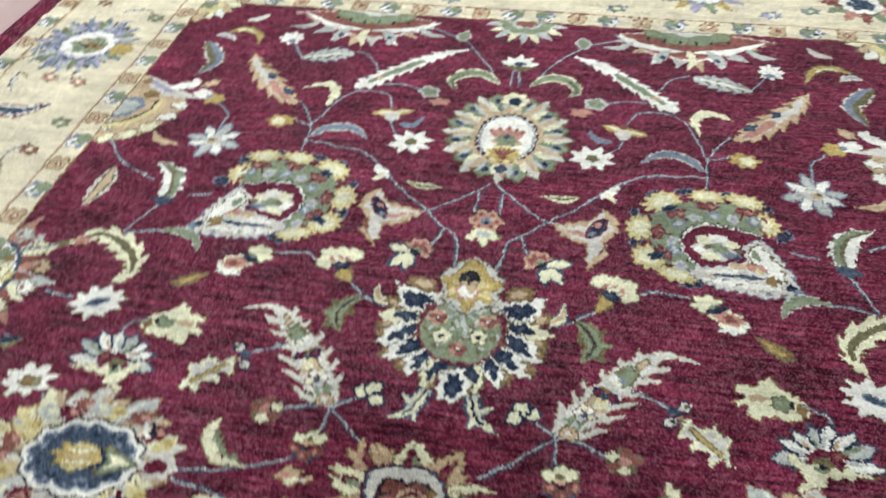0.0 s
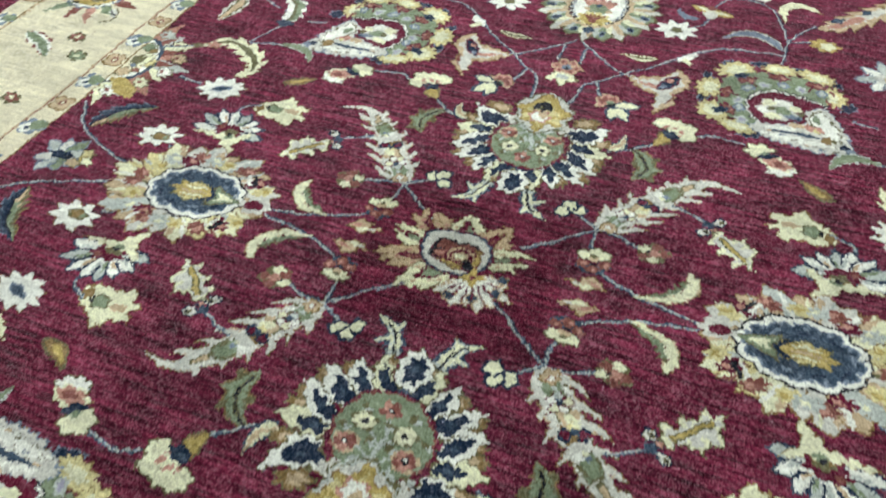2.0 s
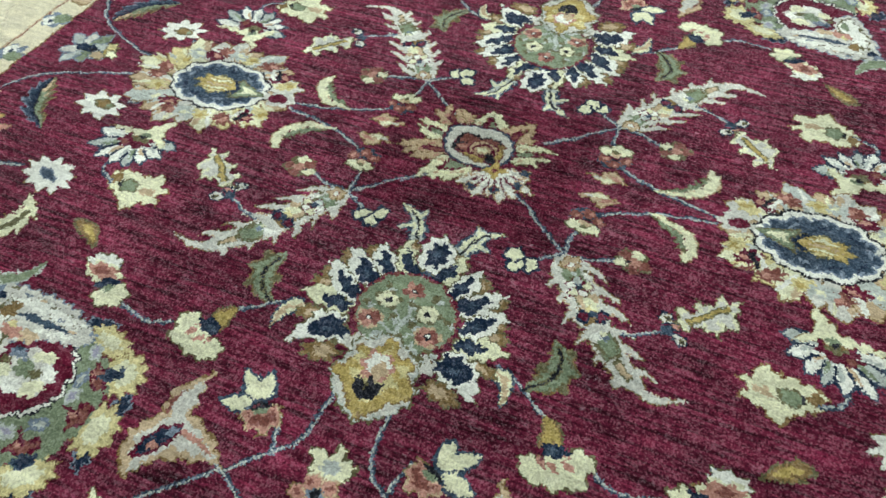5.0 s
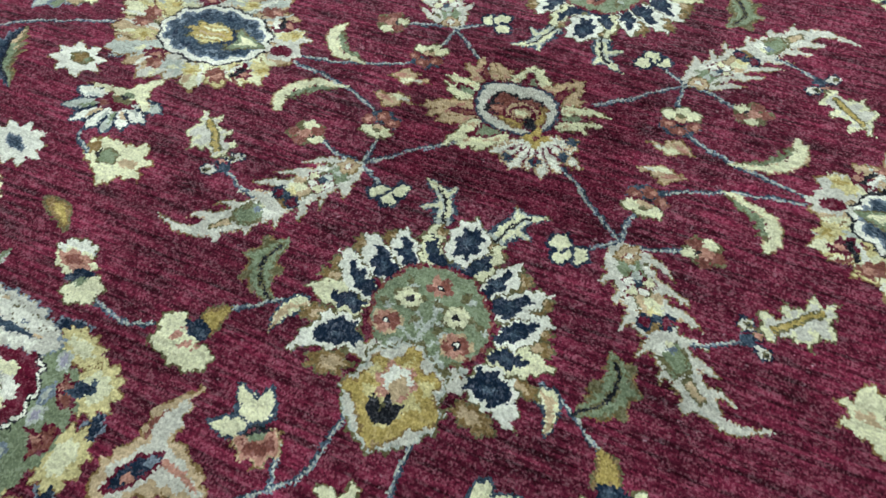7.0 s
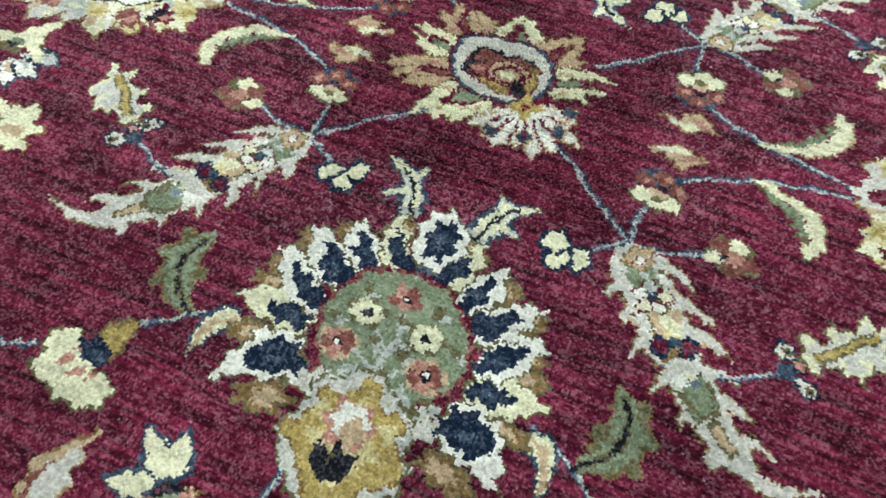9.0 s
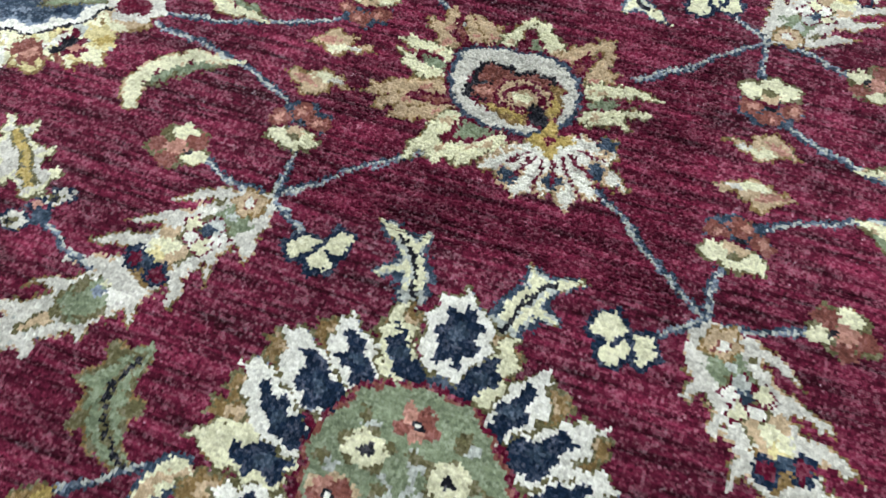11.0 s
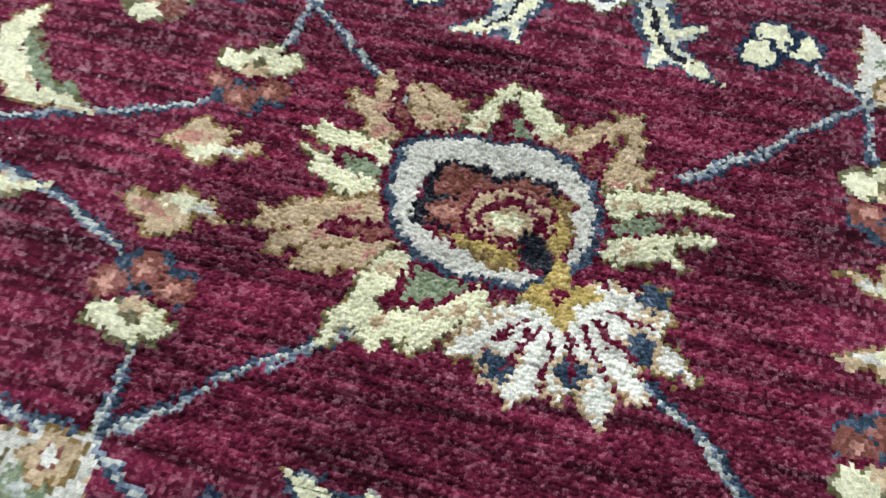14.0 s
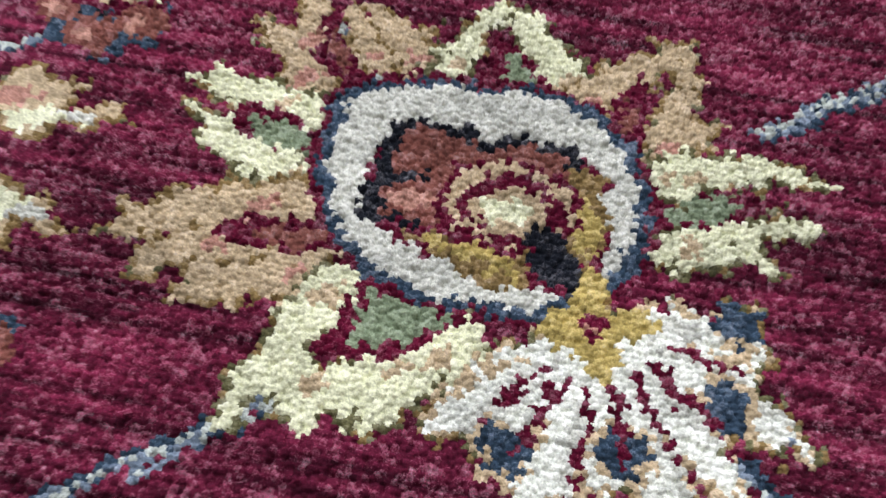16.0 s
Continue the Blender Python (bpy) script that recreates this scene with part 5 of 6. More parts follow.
    slit("wine", 0.6, (2.3, 1.8), (6.4, 3.1))
    slit("sage", 0.5, (2.6, 1.9), (5.2, 2.8))
    sub("petal", "cream petal with a sage heart")
    limbs("cream", "olive", (0.95, (-8.4, 3.4), (-11.0, 3.9), (-13.2, 4.2)), (0.95, (-7.9, 0.7), (-10.1, 1.6), (-12.8, 3.1)))
    slit("wine", 0.66, (-8.2, 2.1), (-12.0, 3.3))
    slit("sage", 0.5, (-8.4, 2.1), (-11.0, 2.9))
    sub("petal", "tan ragged petal")
    limbs("tan", "ochre", (1.1, (-7.8, 0.2), (-11.3, -0.4), (-13.9, -1.8)), (1.1, (-6.4, -1.9), (-9.1, -2.5), (-11.0, -3.6)),
          (0.95, (-9.4, -1.2), (-11.4, -2.0), (-12.7, -3.0)))
    slit("wine", 0.72, (-6.6, -1.0), (-10.8, -0.9))
    slit("rust", 0.42, (-7.0, -1.1), (-9.8, -1.0))
    sub("petal", "cream petal with a sage heart")
    limbs("cream", "olive", (1.15, (-5.9, -2.0), (-7.2, -4.0), (-8.4, -6.6)), (1.1, (-1.8, -3.1), (-3.8, -4.8), (-4.6, -6.3)),
          (0.9, (-6.4, -4.6), (-6.6, -5.8), (-6.6, -6.8)), (1.15, (-2.8, -3.9), (-5.2, -5.1), (-7.8, -5.6)))
    wedge("wine", (-5.7, -2.0), (-6.4, -4.3), (-5.5, -4.5), (-4.0, -4.0), (-2.3, -2.8))
    wedge("sage", (-5.8, -4.0), (-5.4, -2.3), (-2.9, -2.8), (-4.0, -3.7))
    sub("fan", "white fan of petals flecked with navy")
    fan_rows = ((-2, 4.9), (-22, 6.6), (-44, 6.0), (-62, 6.3), (-82, 4.9), (-100, 5.6), (-122, 4.6), (-134, 5.6))
    for a, r in fan_rows:
        petal(1.2 + d, -2.0, a, 0.4, r + 0.5, 1.35, "tan", 5, 0.5, "leaf")
    for a, r in fan_rows:
        petal(1.2 + d, -2.0, a, 0.4, r + 0.2, 1.1, "ivory", 5, 0.4, "leaf")
        petal(1.2 + d, -2.0, a + 6, 1.4, r - 0.6, 0.3, "pale", 4, 0.4, "leaf")
        petal(1.2 + d, -2.0, a - 7, 2.2, r + 0.2, 0.26, "tan", 5, 0.5, "leaf")
    for x, y in ((5.3, -1.4), (5.2, -3.9), (2.4, -5.6), (-0.7, -6.0)):
        blob(x + d, y, 1.1, 0.95, "tan", -30, 5, 0.3)
        blob(x + d, y, 0.9, 0.72, "teal", -30, 5, 0.3)
    for a, r in ((-12, 4.4), (-34, 6.2), (-52, 5.6), (-72, 4.4), (-91, 5.4), (-112, 5.2), (-128, 4.6)):
        petal(1.2 + d, -2.0, a, 1.7, r, 0.2, "wine", 5, 0.4, "leaf")
    sub("ring", "pale ring edged in slate blue")
    for col, g in (("wine", 1.05), ("teal", 1.0), ("pale", 0.925)):
        q = ((-8.4, 4.6), (-7.2, 5.4), (-5.0, 5.7), (-2.0, 6.0), (0.2, 5.6), (1.7, 4.3), (2.4, 2.6), (2.4, 0.4), (1.5, -1.0),
             (-0.8, -2.3), (-3.4, -2.5), (-5.6, -1.9), (-7.2, -0.5), (-8.2, 1.8))
        poly(col, *[(-2.9 + (x + 2.9) * g + d, 1.8 + (y - 1.8) * g) for x, y in q])
    sub("heart", "rust and gold heart with a black eye")
    q = ((-6.2, 3.2), (-3.0, 3.7), (0.0, 3.7), (1.1, 2.6), (1.4, 0.0), (0.6, -1.3), (-1.6, -1.3), (-4.3, -0.8), (-6.3, 0.4), (-6.6, 1.8))
    poly("wine", *[(x + d, y) for x, y in q])
    wedge("black", (-6.3, 3.5), (-3.6, 4.0), (-2.9, 3.6), (-1.8, 4.2), (-0.2, 3.9), (0.3, 3.0), (-3.0, 2.4), (-4.4, 0.2), (-6.5, 0.0), (-6.4, 1.4))
    wedge("rust", (-5.9, 3.2), (-3.7, 3.6), (-3.0, 3.2), (-1.8, 3.9), (-0.4, 3.5), (-0.3, 2.7), (-2.6, 2.6), (-3.5, 1.6), (-3.7, 0.1), (-5.7, 0.6), (-5.8, 1.5), (-4.8, 1.7), (-6.0, 2.1))
    slit("salmon", 0.5, (-5.4, 1.0), (-4.0, 1.2))
    wedge("ochre", (-5.1, -0.1), (-2.6, 0.2), (-1.2, -0.2), (-0.8, -1.4), (-2.6, -1.4))
    slit("gold", 0.42, (-4.4, -0.2), (-2.6, -0.5), (-1.2, -1.2))
    stroke(((-0.1 + d, 3.2), (0.5 + d, 1.6), (0.8 + d, -0.6)), 0.7, "ochre", "leaf")
    stroke(((0.2 + d, 2.0), (0.6 + d, 1.0), (0.8 + d, 0.0)), 0.42, "gold", "leaf")
    blob(-2.0 + d, 1.35, 2.3, 1.75, "wine", 5)
    blob(-2.0 + d, 1.45, 2.0, 1.5, "tan", 5)
    blob(-1.9 + d, 1.3, 1.7, 1.25, "wine", 5)
    blob(-1.9 + d, 1.15, 1.35, 0.9, "tan", 5, 6, 0.12)
    blob(-2.1 + d, 1.15, 0.9, 0.55, "cream", 5, 5, 0.25)
    stroke(((-1.2 + d, 0.9), (-0.3 + d, -0.2), (0.4 + d, -1.2)), 0.75, "black", "leaf")
    sub("rosette", "small gold rosette")
    for a in (10, 100, 190, 280):
        petal(1.2 + d, -2.0, a, 0.1, 1.75, 0.62, "gold", 0, 0, "leaf")
    blob(1.2 + d, -2.0, 0.46, 0.44, "wine")
    blob(1.2 + d, -2.0, 0.22, 0.22, "salmon")


def borders():
    """Cream main border between two guard stripes, and a crimson edge."""
    U, V = np.abs(GX), np.abs(GY)
    m = np.maximum(U - 79.4, V - 122.0)  # distance outwards from the field
    ITEMS.append(("border", None, "cream border round the crimson field"))
    n = len(ITEMS) - 1
    for lo, hi, col in ((0, 37.2, "butter"), (0, 0.35, "ochre"), (4.9, 5.15, "rust"), (5.15, 5.5, "tan"), (31.6, 32.1, "tan"), (32.1, 32.4, "ochre"), (37.2, 60, "crimson")):
        k = (m >= lo) & (m < hi)
        DYE[k] = DYES[col][0]
        OWNER[k] = n


def guard_flower(x, y, k):
    item("guard_rosette", "rust rosette on the cream guard stripe" if k % 2 else "grey-green rosette on the cream guard stripe")
    if k % 2:
        blob(x, y, 2.4, 2.4, "ochre", 0, 4, 0.3, 45)
        blob(x, y, 2.0, 2.0, "tan", 0, 4, 0.3, 45)
        blob(x, y, 0.75, 0.9, "rust")
        blob(x, y, 0.35, 0.45, "cream")
    else:
        blob(x, y, 2.6, 2.4, "slate", 0, 6, 0.3)
        blob(x + 0.6, y - 0.5, 1.5, 1.4, "ivory", 0, 4, 0.3)
        blob(x - 0.9, y + 0.7, 1.6, 1.4, "sage")
        blob(x + 0.6, y - 0.5, 0.5, 0.5, "teal")


def border_motifs():
    for k in range(16):
        guard_flower(82.1, 5.2 + k * 7.4, k)
        if k < 11:
            guard_flower(3.8 + k * 7.4, 124.7, k)
        guard_flower(114.1, 4.0 + k * 9.4, k + 1)
    item("border_palmette", "lilac-petalled palmette on the cream border")
    for k in range(32):
        petal(99.5, 98.6, k * 11.25 + 3, 5, 13.0 - 1.4 * (k % 2), 1.05, ("slate", "olive")[k % 2], 3, 0.35, "leaf")
        petal(99.5, 98.6, k * 11.25, 5, 12.6 - 1.4 * (k % 2), 0.95, ("lilac", "slate", "lilac", "sage", "mist")[k % 5], 3, 0.35, "leaf")
    blob(98.8, 98.6, 7.6, 6.8, "teal", 0, 18, 0.1)
    blob(98.7, 98.6, 7.2, 6.4, "lilac", 0, 18, 0.1)
    blob(98.6, 98.6, 6.6, 5.8, "ivory", 0, 12, 0.12)
    for k in range(7):
        a = k * math.tau / 7
        blob(98.4 + 3.6 * math.cos(a), 98.4 + 3.0 * math.sin(a), 1.0, 0.7, "sage" if k % 2 else "rust", math.degrees(a), 4, 0.3)
    blob(98.4, 98.4, 4.6, 3.8, "sage", 0, 6, 0.25)
    blob(97.4, 98.0, 2.6, 1.6, "ochre", 0, 5, 0.3)
    stroke(((102.4, 99.6), (98.8, 97.6), (94.4, 99.4)), 0.35, "black", "leaf", 4, 0.4)
    blob(100.6, 100.0, 1.4, 1.0, "tan", 30, 5, 0.3)
    blob(89.8, 97.6, 3.4, 3.0, "gold", 0, 6, 0.35, 0, True)
    item("border_palmette", "rust-rayed palmette with a gold heart on the cream border")
    for k in range(12):
        petal(101.2, 46.6, k * 30 + 8, 5, 10.2 if k % 2 else 11.4, 1.5, ("rust", "sage", "salmon")[k % 3], 2, 0.3)
    blob(101.2, 46.6, 6.7, 5.4, "slate", -25, 18, 0.12)
    blob(101.2, 46.6, 6.2, 4.9, "ivory", -25, 18, 0.08)
    blob(101.2, 46.6, 5.3, 4.1, "black", -25)
    blob(101.2, 46.6, 5.0, 3.8, "gold", -25)
    blob(100.2, 46.2, 2.8, 2.0, "olive", -25, 5, 0.2)
    blob(104.4, 48.4, 2.4, 1.8, "navy", -25, 4, 0.2)
    item("border_leaf", "red and blue leaf on the cream border")
    c = ((108, 73), (100.6, 71.6), (94, 75))
    stroke(c, 2.5, "rust", "leaf", 5, 0.3)
    stroke(c, 1.5, "ivory", "leaf")
    stroke(c, 0.9, "teal", "leaf")
    for a, b, c in (((113, 88), (109, 93), (107, 96)), ((94, 83), (96, 87), (93, 90)), ((88, 112), (92, 116), (98, 114)), ((104, 82), (108, 86), (106, 79)),
                    ((112, 60), (107, 56), (104, 52)), ((91, 52), (94, 57), (91, 62)), ((97, 64), (100, 60), (104, 62)), ((96, 36), (92, 40), (94, 44))):
        item("border_vine", "thin dark tendril on the cream border")
        stroke((a, b, c), 0.3, "olive", "leaf", 5, 0.5)
        stroke((b, ((b[0] + c[0]) / 2 + 1, (b[1] + c[1]) / 2), c), 0.8, "pale", "leaf", 3, 0.3)
        stroke((b, ((b[0] + c[0]) / 2 + 1.4, (b[1] + c[1]) / 2), c), 0.2, "black", "stem", 5, 0.5)
    item("border_leaf", "red-edged leaf on the cream border")
    c = ((106, 30), (100, 27.4), (95.6, 23.6))
    stroke(c, 2.2, "rust", "leaf", 4, 0.3)
    stroke(c, 1.6, "ivory", "leaf")
    stroke(c, 0.9, "sage", "leaf")
    for x, y, c1 in ((94.6, 31.5, "rust"), (90.0, 60.2, "rust"), (92.8, 83.6, "salmon"), (100.2, 84.4, "salmon"), (88.6, 69.4, "sage"),
                     (90.2, 26.4, "sage"), (106.4, 62.4, "olive"), (88.4, 112.6, "sage"), (104.6, 118, "rust"), (92.0, 10.6, "rust")):
        item("border_blossom", "small faded blossom on the cream border")
        blob(x, y, 2.5, 1.7, "olive", 20, 6, 0.35)
        blob(x, y, 2.0, 1.3, c1, 20, 5, 0.35)
        blob(x, y, 0.7, 0.5, "cream")
    item("border_palmette", "gold and blue palmette on the end border")
    for k in range(14):
        petal(40.0, 141, k * 25.7, 4, 10.6, 1.9, ("gold", "lilac", "sage")[k % 3], 3, 0.35)
    blob(40.0, 141, 6.2, 5.6, "slate", 0, 12, 0.1)
    blob(40.0, 141, 5.6, 5.0, "ivory", 0, 10, 0.1)
    blob(40.0, 141, 3.2, 2.8, "gold", 0, 6, 0.3)
    item("border_palmette", "rust palmette on the end border")
    for k in range(12):
        petal(76.0, 140, k * 30, 4, 9.6, 1.9, ("rust", "sage", "salmon")[k % 3], 3, 0.35)
    blob(76.0, 140, 5.0, 4.6, "ivory", 0, 10, 0.1)
    blob(76.0, 140, 3.2, 2.8, "teal", 0, 6, 0.3)
    for x, y, c1 in ((8, 137, "lilac"), (20, 131, "sage"), (26, 141, "rust"), (55, 132, "lilac"), (59, 146, "rust"), (64, 135, "sage"), (90, 131, "sage")):
        item("border_blossom", "small faded blossom on the cream border")
        blob(x, y, 2.7, 1.9, "slate", 20, 6, 0.35)
        blob(x, y, 2.1, 1.4, c1, 20, 5, 0.35)
        blob(x, y, 0.8, 0.6, "cream")


item("field", "crimson knotted pile field with darker weft streaks")
FOUR = ((1, 1), (-1, 1), (1, -1), (-1, -1))
for Turn.sx, Turn.sy in FOUR:
    quarter()
for Turn.sy in (1, -1):
    Turn.sx = 1
    axis_motifs()
Turn.sy = 1
for Turn.sx in (1, -1):
    side_motifs()
Turn.sx = Turn.sy = 1
centre()
borders()
for Turn.sx, Turn.sy in FOUR:
    border_motifs()

# ---- at the rim of pale motifs some knots are tied in a browner yarn ----
pale_rim = np.isin(DYE, [DYES[k][0] for k in ("cream", "tan", "gold", "straw", "pale", "salmon")])
red = DYE == DYES["crimson"][0]
touch = sum(np.roll(red, d, ax).astype(int) for ax in (0, 1) for d in (-1, 1)) > 0
drift = wander(5, 1.0)
browner = pale_rim & touch & (drift > -0.2) & (np.abs(GX) < 79)
DYE[browner] = np.where(rng.random(int(browner.sum())) < 0.6, DYES["ochre"][0], DYES["olive"][0])
white_rim = (DYE == DYES["ivory"][0]) & touch & (drift > 0.2) & (np.abs(GX) < 79)
DYE[white_rim] = np.where(rng.random(int(white_rim.sum())) < 0.6, DYES["olive"][0], DYES["slate"][0])

# ---- every motif that others cut apart becomes several parts; crumbs join their neighbours ----
def pieces():
    lab = np.arange(NX * NY, dtype=np.int64).reshape(NY, NX)
    ground = np.isin(OWNER, [n for n, q in enumerate(ITEMS) if q[0] in ("field", "border")])
    for n in np.unique(OWNER[ground]):
        lab[OWNER == n] = np.flatnonzero(OWNER == n)[0]
    for _ in range(400):
        old = lab.copy()
        for sa, sb in (((slice(1, None), slice(None)), (slice(None, -1), slice(None))), ((slice(None), slice(1, None)), (slice(None), slice(None, -1))),
                       ((slice(1, None), slice(1, None)), (slice(None, -1), slice(None, -1))), ((slice(1, None), slice(None, -1)), (slice(None, -1), slice(1, None)))):
            same = OWNER[sa] == OWNER[sb]
            low = np.minimum(lab[sa], lab[sb])
            lab[sa] = np.where(same, low, lab[sa])
            lab[sb] = np.where(same, np.minimum(low, lab[sb]), lab[sb])
        for _ in range(3):
            lab = lab.ravel()[lab]
        if (lab == old).all():
            break
    return lab


for _ in range(3):
    lab = pieces()
    root, inv, size = np.unique(lab, return_inverse=True, return_counts=True)
    small = (size < 55)[inv.reshape(-1)].reshape(NY, NX)
    if not small.any():
        break
    left = OWNER.copy()
    for dj, di in ((0, -1), (0, 1), (-1, 0), (1, 0)):
        for _ in range(5):
            shifted, s_small = np.roll(left, (dj, di), (0, 1)), np.roll(small, (dj, di), (0, 1))
            take = small & ~s_small
            left[take] = shifted[take]
            small = small & ~take
    OWNER[:] = left
lab = pieces()
root, first, inv = np.unique(lab, return_index=True, return_inverse=True)
owner_of = OWNER.ravel()[first]
seen, new_id = set(), {}
for n, o in enumerate(owner_of):
    if o in seen and ITEMS[o][0] not in ("field", "border"):
        ITEMS.append(ITEMS[o])
        new_id[n] = len(ITEMS) - 1
    else:
        new_id[n] = o
    seen.add(o)
OWNER[:] = np.array([new_id[n] for n in range(len(root))])[inv.reshape(-1)].reshape(NY, NX)

# ---- the pile: one raised quad or tuft a knot, one mesh a motif ----
RUG = tagged(new("rug"), "large crimson hand-knotted floral rug with cream border", "rug")
vx = (np.arange(NX + 1) - NX / 2) * P
vy = (np.arange(NY + 1) - NY / 2) * P
VX, VY = np.meshgrid(vx, vy)
TOP = 0.012
WAVE = 0.0007 * np.sin(VX / 9.0 + 1.3 * np.sin(VY / 17.0)) + 0.0006 * np.sin(VY / 7.0 + VX / 21.0)
# dark dyes eat the wool and sink, pale ones stand a little proud
LEVEL = np.zeros(len(DYES))
for key, mm in (("ivory", 0.5), ("cream", 0.5), ("pale", 0.4), ("butter", 0.3), ("tan", 0.3), ("gold", 0.2), ("mist", 0.3), ("sage", 0.2),
                ("salmon", 0.2), ("lilac", 0.2), ("slate", 0.1), ("teal", -0.2), ("navy", -0.6), ("black", -0.9)):
    LEVEL[DYES[key][0]] = mm * 0.001
LIFT = LEVEL[DYE]
LIFT = sum(np.roll(LIFT, k, 0) for k in (-1, 0, 1)) / 3
LIFT = sum(np.roll(LIFT, k, 1) for k in (-1, 0, 1)) / 3
WAVE[:-1, :-1] += LIFT
CX = VX + rng.uniform(-0.25, 0.25, VX.shape) * P
CY = VY + rng.uniform(-0.25, 0.25, VX.shape) * P
CZ = TOP + WAVE + rng.uniform(-0.0010, 0.0002, VX.shape)
YARN = np.clip(rng.normal(0.5, 0.22, (NY, NX)) + wander(3, 0.08), 0, 1)
MX = (VX[:-1, :-1] + P / 2) + rng.uniform(-0.38, 0.38, (NY, NX)) * P
MY = (VY[:-1, :-1] + P / 2) + rng.uniform(-0.38, 0.38, (NY, NX)) * P
MZ = TOP + WAVE[:-1, :-1] + rng.uniform(0.0001, 0.0009, (NY, NX))
JJ, II = np.meshgrid(np.arange(NY), np.arange(NX), indexing="ij")
XC, YC = cx[None, :] + 0 * cy[:, None], cy[:, None] + 0 * cx[None, :]
fine = (YC > -70) & (YC < 124) & (XC > -np.minimum(92, 52 + 0.6 * (YC + 62))) & (XC < np.minimum(82, 48 + 0.5 * (YC + 52)))
near = (XC > -30) & (XC < 28) & (YC > -44) & (YC < 20)
close = (XC > -17) & (XC < 12.5) & (YC > -13) & (YC < 12.5)
STEP = 3  # far from the camera's way the weave is coarser
block = (JJ // STEP) * (NX // STEP) + II // STEP
coarse_block = np.ones((NY // STEP) * (NX // STEP), bool)
coarse_block[block[fine]] = False
coarse = coarse_block[block]
coarse_lead = coarse & (JJ % STEP == 0) & (II % STEP == 0)
tuft = near & ~coarse & ~close
flat = ~coarse & ~tuft & ~close
ROW = NX + 1


# close to the middle each knot is a rounded tuft of several facets, its outline drawn by its neighbours
S = 4
ci = np.flatnonzero(close.any(0))
cj = np.flatnonzero(close.any(1))
SI, SJ = len(ci) * S, len(cj) * S


def nearest_knot(px, py):
    """The knot that each place belongs to, and how far its middle is, in knots."""
    bi = np.clip(np.floor(px / P + NX / 2).astype(int), 1, NX - 2)
    bj = np.clip(np.floor(py / P + NY / 2).astype(int), 1, NY - 2)
    best, who = np.full(px.shape, 9e9), np.zeros(px.shape, np.int64)
    for dj in (-1, 0, 1):
        for di in (-1, 0, 1):
            j, i = bj + dj, bi + di
            d = np.hypot((px - MX[j, i]) * 0.94, py - MY[j, i]) / P
            k = d < best
            best[k], who[k] = d[k], (j * NX + i)[k]
    return who, best


SX, SY = np.meshgrid(vx[ci[0]] + (np.arange(SI) + 0.5) * P / S, vy[cj[0]] + (np.arange(SJ) + 0.5) * P / S)
KNOT_OF, _ = nearest_knot(SX, SY)
QX, QY = np.meshgrid(vx[ci[0]] + np.arange(SI + 1) * P / S, vy[cj[0]] + np.arange(SJ + 1) * P / S)
who, far = nearest_knot(QX, QY)
QZ = MZ.ravel()[who] + 0.0006 - 0.0032 * far ** 2.0 + rng.uniform(-0.00012, 0.00012, QX.shape)
QX += rng.uniform(-0.36, 0.36, QX.shape) * P / S
QY += rng.uniform(-0.36, 0.36, QX.shape) * P / S
SUB = np.stack([QX * 0.01, QY * 0.01, QZ], -1).reshape(-1, 3)


def domes(cells):
    j, i = cells // SI, cells % SI
    w = SI + 1
    quads = np.stack([j * w + i, j * w + i + 1, (j + 1) * w + i + 1, (j + 1) * w + i], 1)
    used, idx = np.unique(quads, return_inverse=True)
    return SUB[used], idx.reshape(-1, 4)


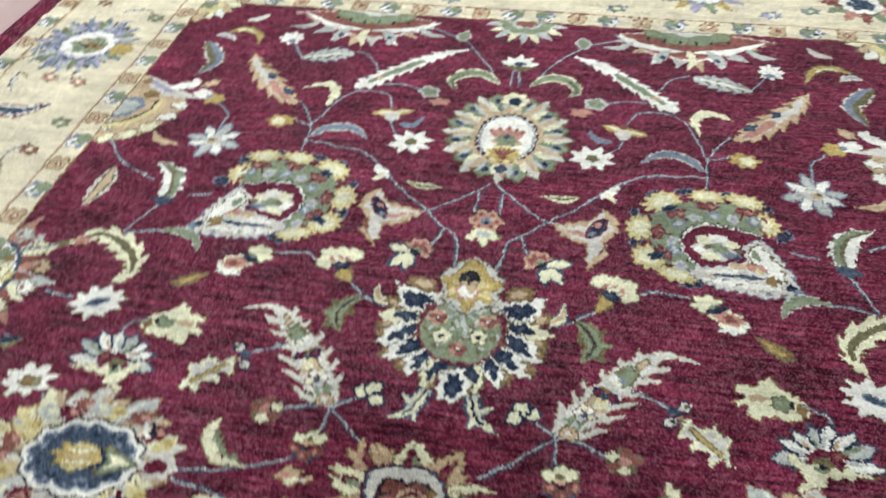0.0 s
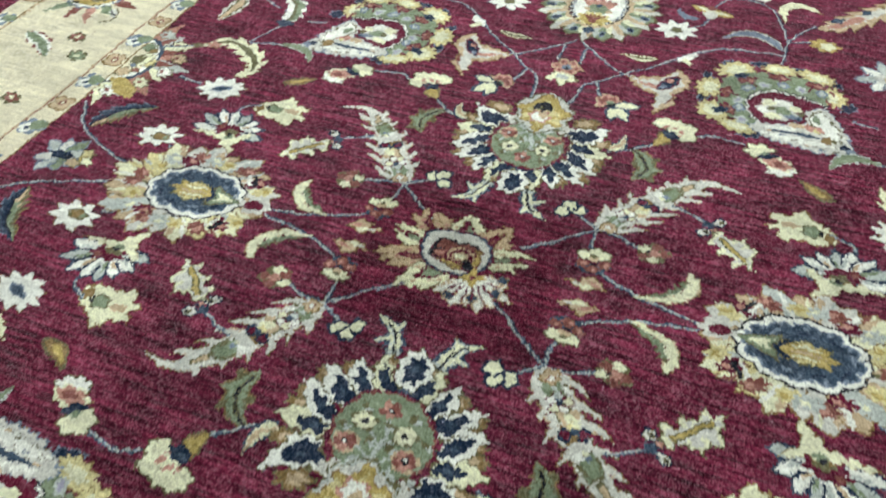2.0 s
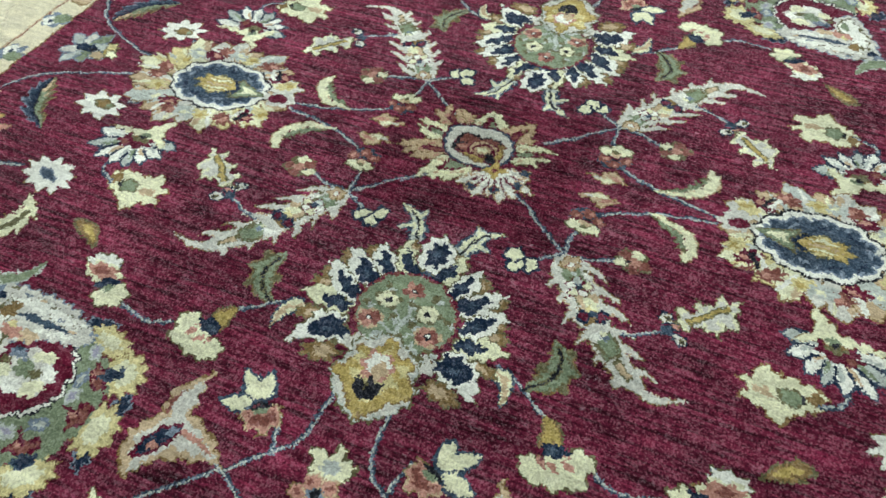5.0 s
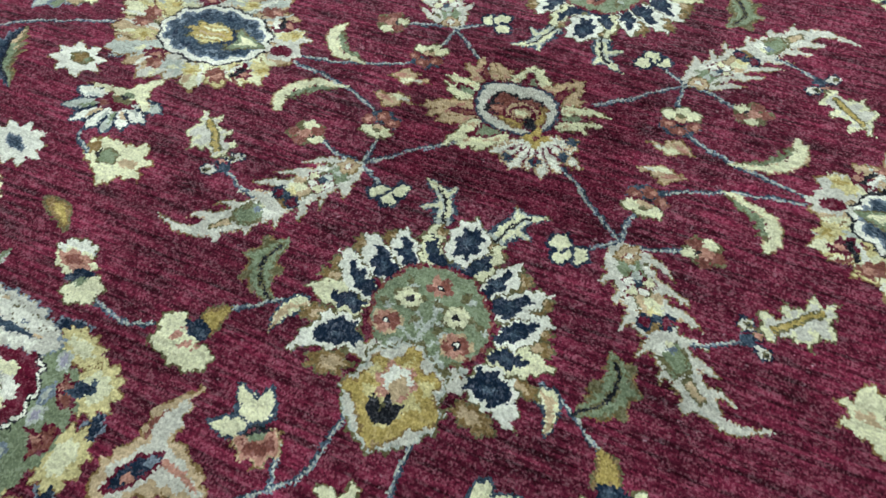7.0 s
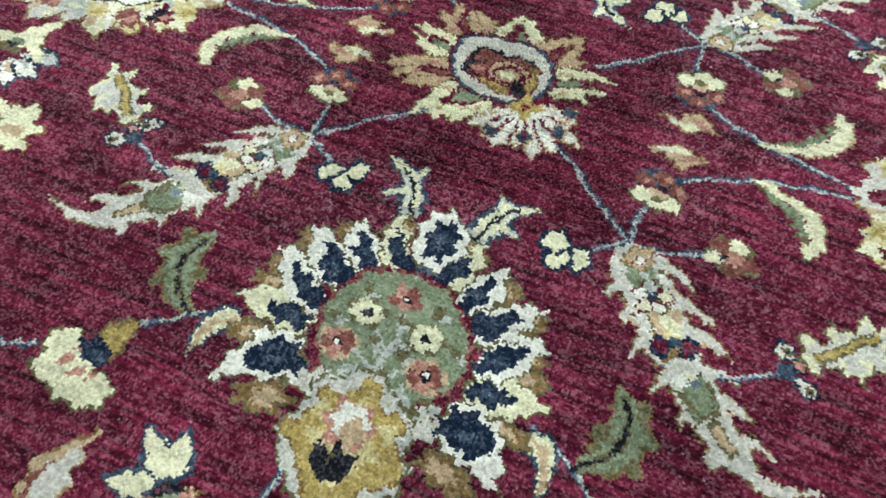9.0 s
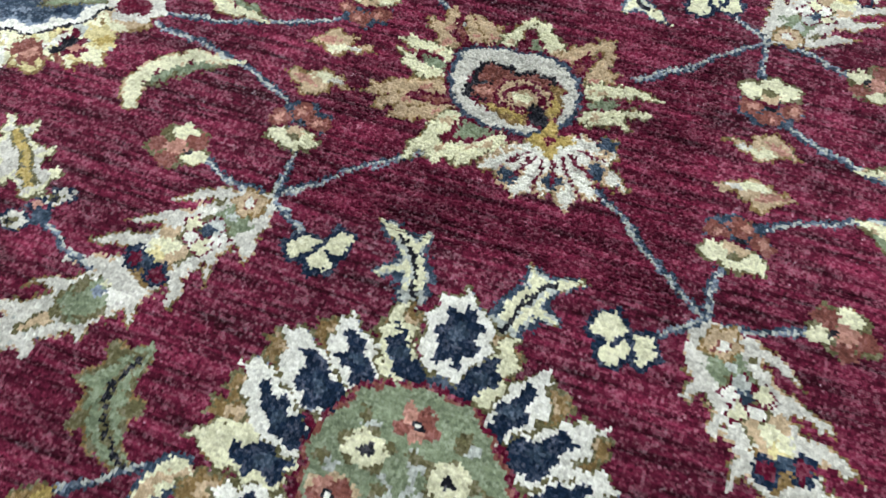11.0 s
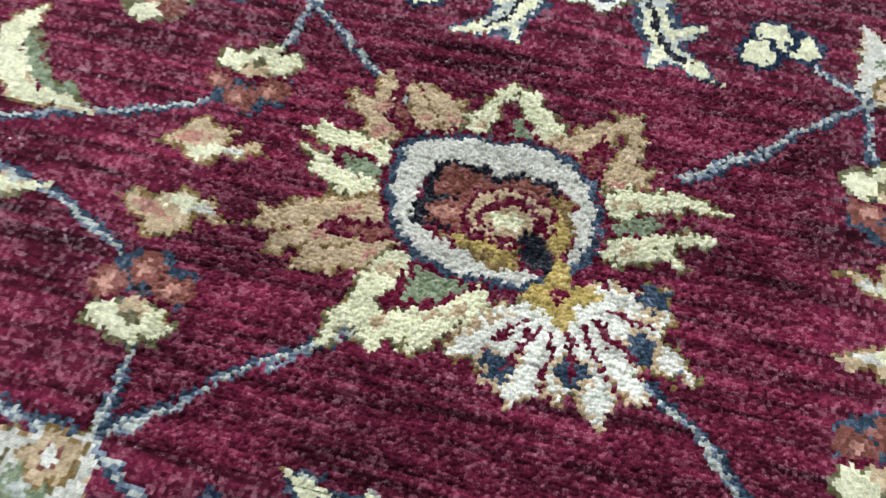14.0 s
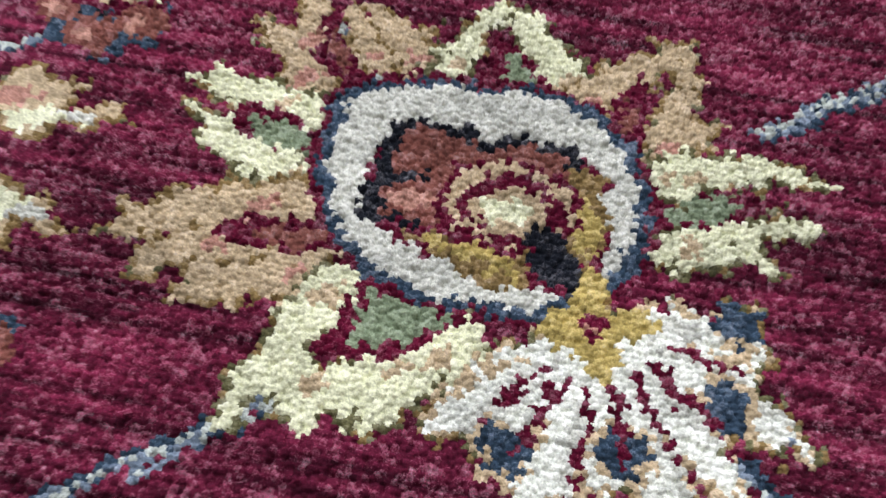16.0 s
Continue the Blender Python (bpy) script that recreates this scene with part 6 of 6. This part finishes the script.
def pile(name, cells_flat, cells_tuft, cells_coarse, cells_close, parent, label):
    polys, mats, tone = [], [], []
    for cells, step in ((cells_flat, 1), (cells_coarse, STEP)):
        if len(cells):
            j, i = cells // NX, cells % NX
            polys.append(np.stack([j * ROW + i, j * ROW + i + step, (j + step) * ROW + i + step, (j + step) * ROW + i], 1))
            mats.append(DYE.ravel()[cells])
            tone.append(YARN.ravel()[cells])
    quads = np.vstack(polys) if polys else np.zeros((0, 4), np.int64)
    tris = np.zeros((0, 3), np.int64)
    if len(cells_tuft):
        j, i = cells_tuft // NX, cells_tuft % NX
        a, b, c, d = j * ROW + i, j * ROW + i + 1, (j + 1) * ROW + i + 1, (j + 1) * ROW + i
        m = ROW * (NY + 1) + cells_tuft
        tris = np.vstack([np.stack(q, 1) for q in ((a, b, m), (b, c, m), (c, d, m), (d, a, m))])
        mats.append(np.tile(DYE.ravel()[cells_tuft], 4))
        tone.append(np.tile(YARN.ravel()[cells_tuft], 4))
    loops = np.concatenate([quads.ravel(), tris.ravel()])
    used, loops = np.unique(loops, return_inverse=True)
    co = np.empty((len(used), 3), np.float32)
    mid = used >= ROW * (NY + 1)
    g, h = used[~mid], used[mid] - ROW * (NY + 1)
    for k, (corner, centre_of) in enumerate(((CX, MX), (CY, MY), (CZ, MZ))):
        s = 0.01 if k < 2 else 1.0
        co[~mid, k], co[mid, k] = corner.ravel()[g] * s, centre_of.ravel()[h] * s
    nv, nq, nt = len(used), len(quads), len(tris)
    start = np.concatenate([np.arange(nq) * 4, nq * 4 + np.arange(nt) * 3])
    if len(cells_close):
        dco, dq = domes(cells_close)
        co = np.vstack([co, dco.astype(np.float32)])
        at = len(loops)
        loops = np.concatenate([loops, (dq + nv).ravel()])
        start = np.concatenate([start, at + np.arange(len(dq)) * 4])
        mats.append(DYE.ravel()[KNOT_OF.ravel()[cells_close]])
        tone.append(YARN.ravel()[KNOT_OF.ravel()[cells_close]])
    me = bpy.data.meshes.new(name)
    me.vertices.add(len(co))
    me.vertices.foreach_set("co", co.ravel())
    me.loops.add(len(loops))
    me.loops.foreach_set("vertex_index", loops.astype(np.int32))
    me.polygons.add(len(start))
    me.polygons.foreach_set("loop_start", start.astype(np.int32))
    idx = np.concatenate(mats).astype(np.int32)
    keys, idx = np.unique(idx, return_inverse=True)
    for k in keys:
        me.materials.append([m for n, m in DYES.values() if n == k][0])
    me.polygons.foreach_set("material_index", idx.astype(np.int32))
    me.polygons.foreach_set("use_smooth", np.ones(len(start), bool))
    me.attributes.new("yarn", "FLOAT", "FACE").data.foreach_set("value", np.concatenate(tone).astype(np.float32))
    me.update(calc_edges=True)
    ob = new(name, me)
    ob.parent = parent
    return tagged(ob, label)


def cells_by_item(cells, own):
    order = np.argsort(own, kind="stable")
    cells, own = cells[order], own[order]
    cut = np.searchsorted(own, np.arange(len(ITEMS) + 1))
    return [cells[a:b] for a, b in zip(cut, cut[1:])]


by = [cells_by_item(np.flatnonzero(m), OWNER[m]) for m in (flat, tuft, coarse_lead)]
by.append(cells_by_item(np.arange(SI * SJ), OWNER.ravel()[KNOT_OF.ravel()]))
made = {}
for n, (nm, up, lab) in enumerate(ITEMS):
    if up is not None and up not in made:
        made[up] = new(ITEMS[up][0])
        made[up].parent = RUG
        tagged(made[up], ITEMS[up][2])
    if sum(len(b[n]) for b in by):
        made[n] = pile(nm, by[0][n], by[1][n], by[2][n], by[3][n], RUG if up is None else made[up], lab)

bm = bmesh.new()
hx, hy = NX * KNOT / 2, NY * KNOT / 2
box(bm, -hx - 0.004, hx + 0.004, -hy - 0.004, hy + 0.004, 0.0, 0.0095)
bmesh.ops.bevel(bm, geom=bm.edges[:], offset=0.004, segments=2, affect="EDGES")
part("foundation", bm, JUTE, RUG, "crimson overcast edge and woven foundation")
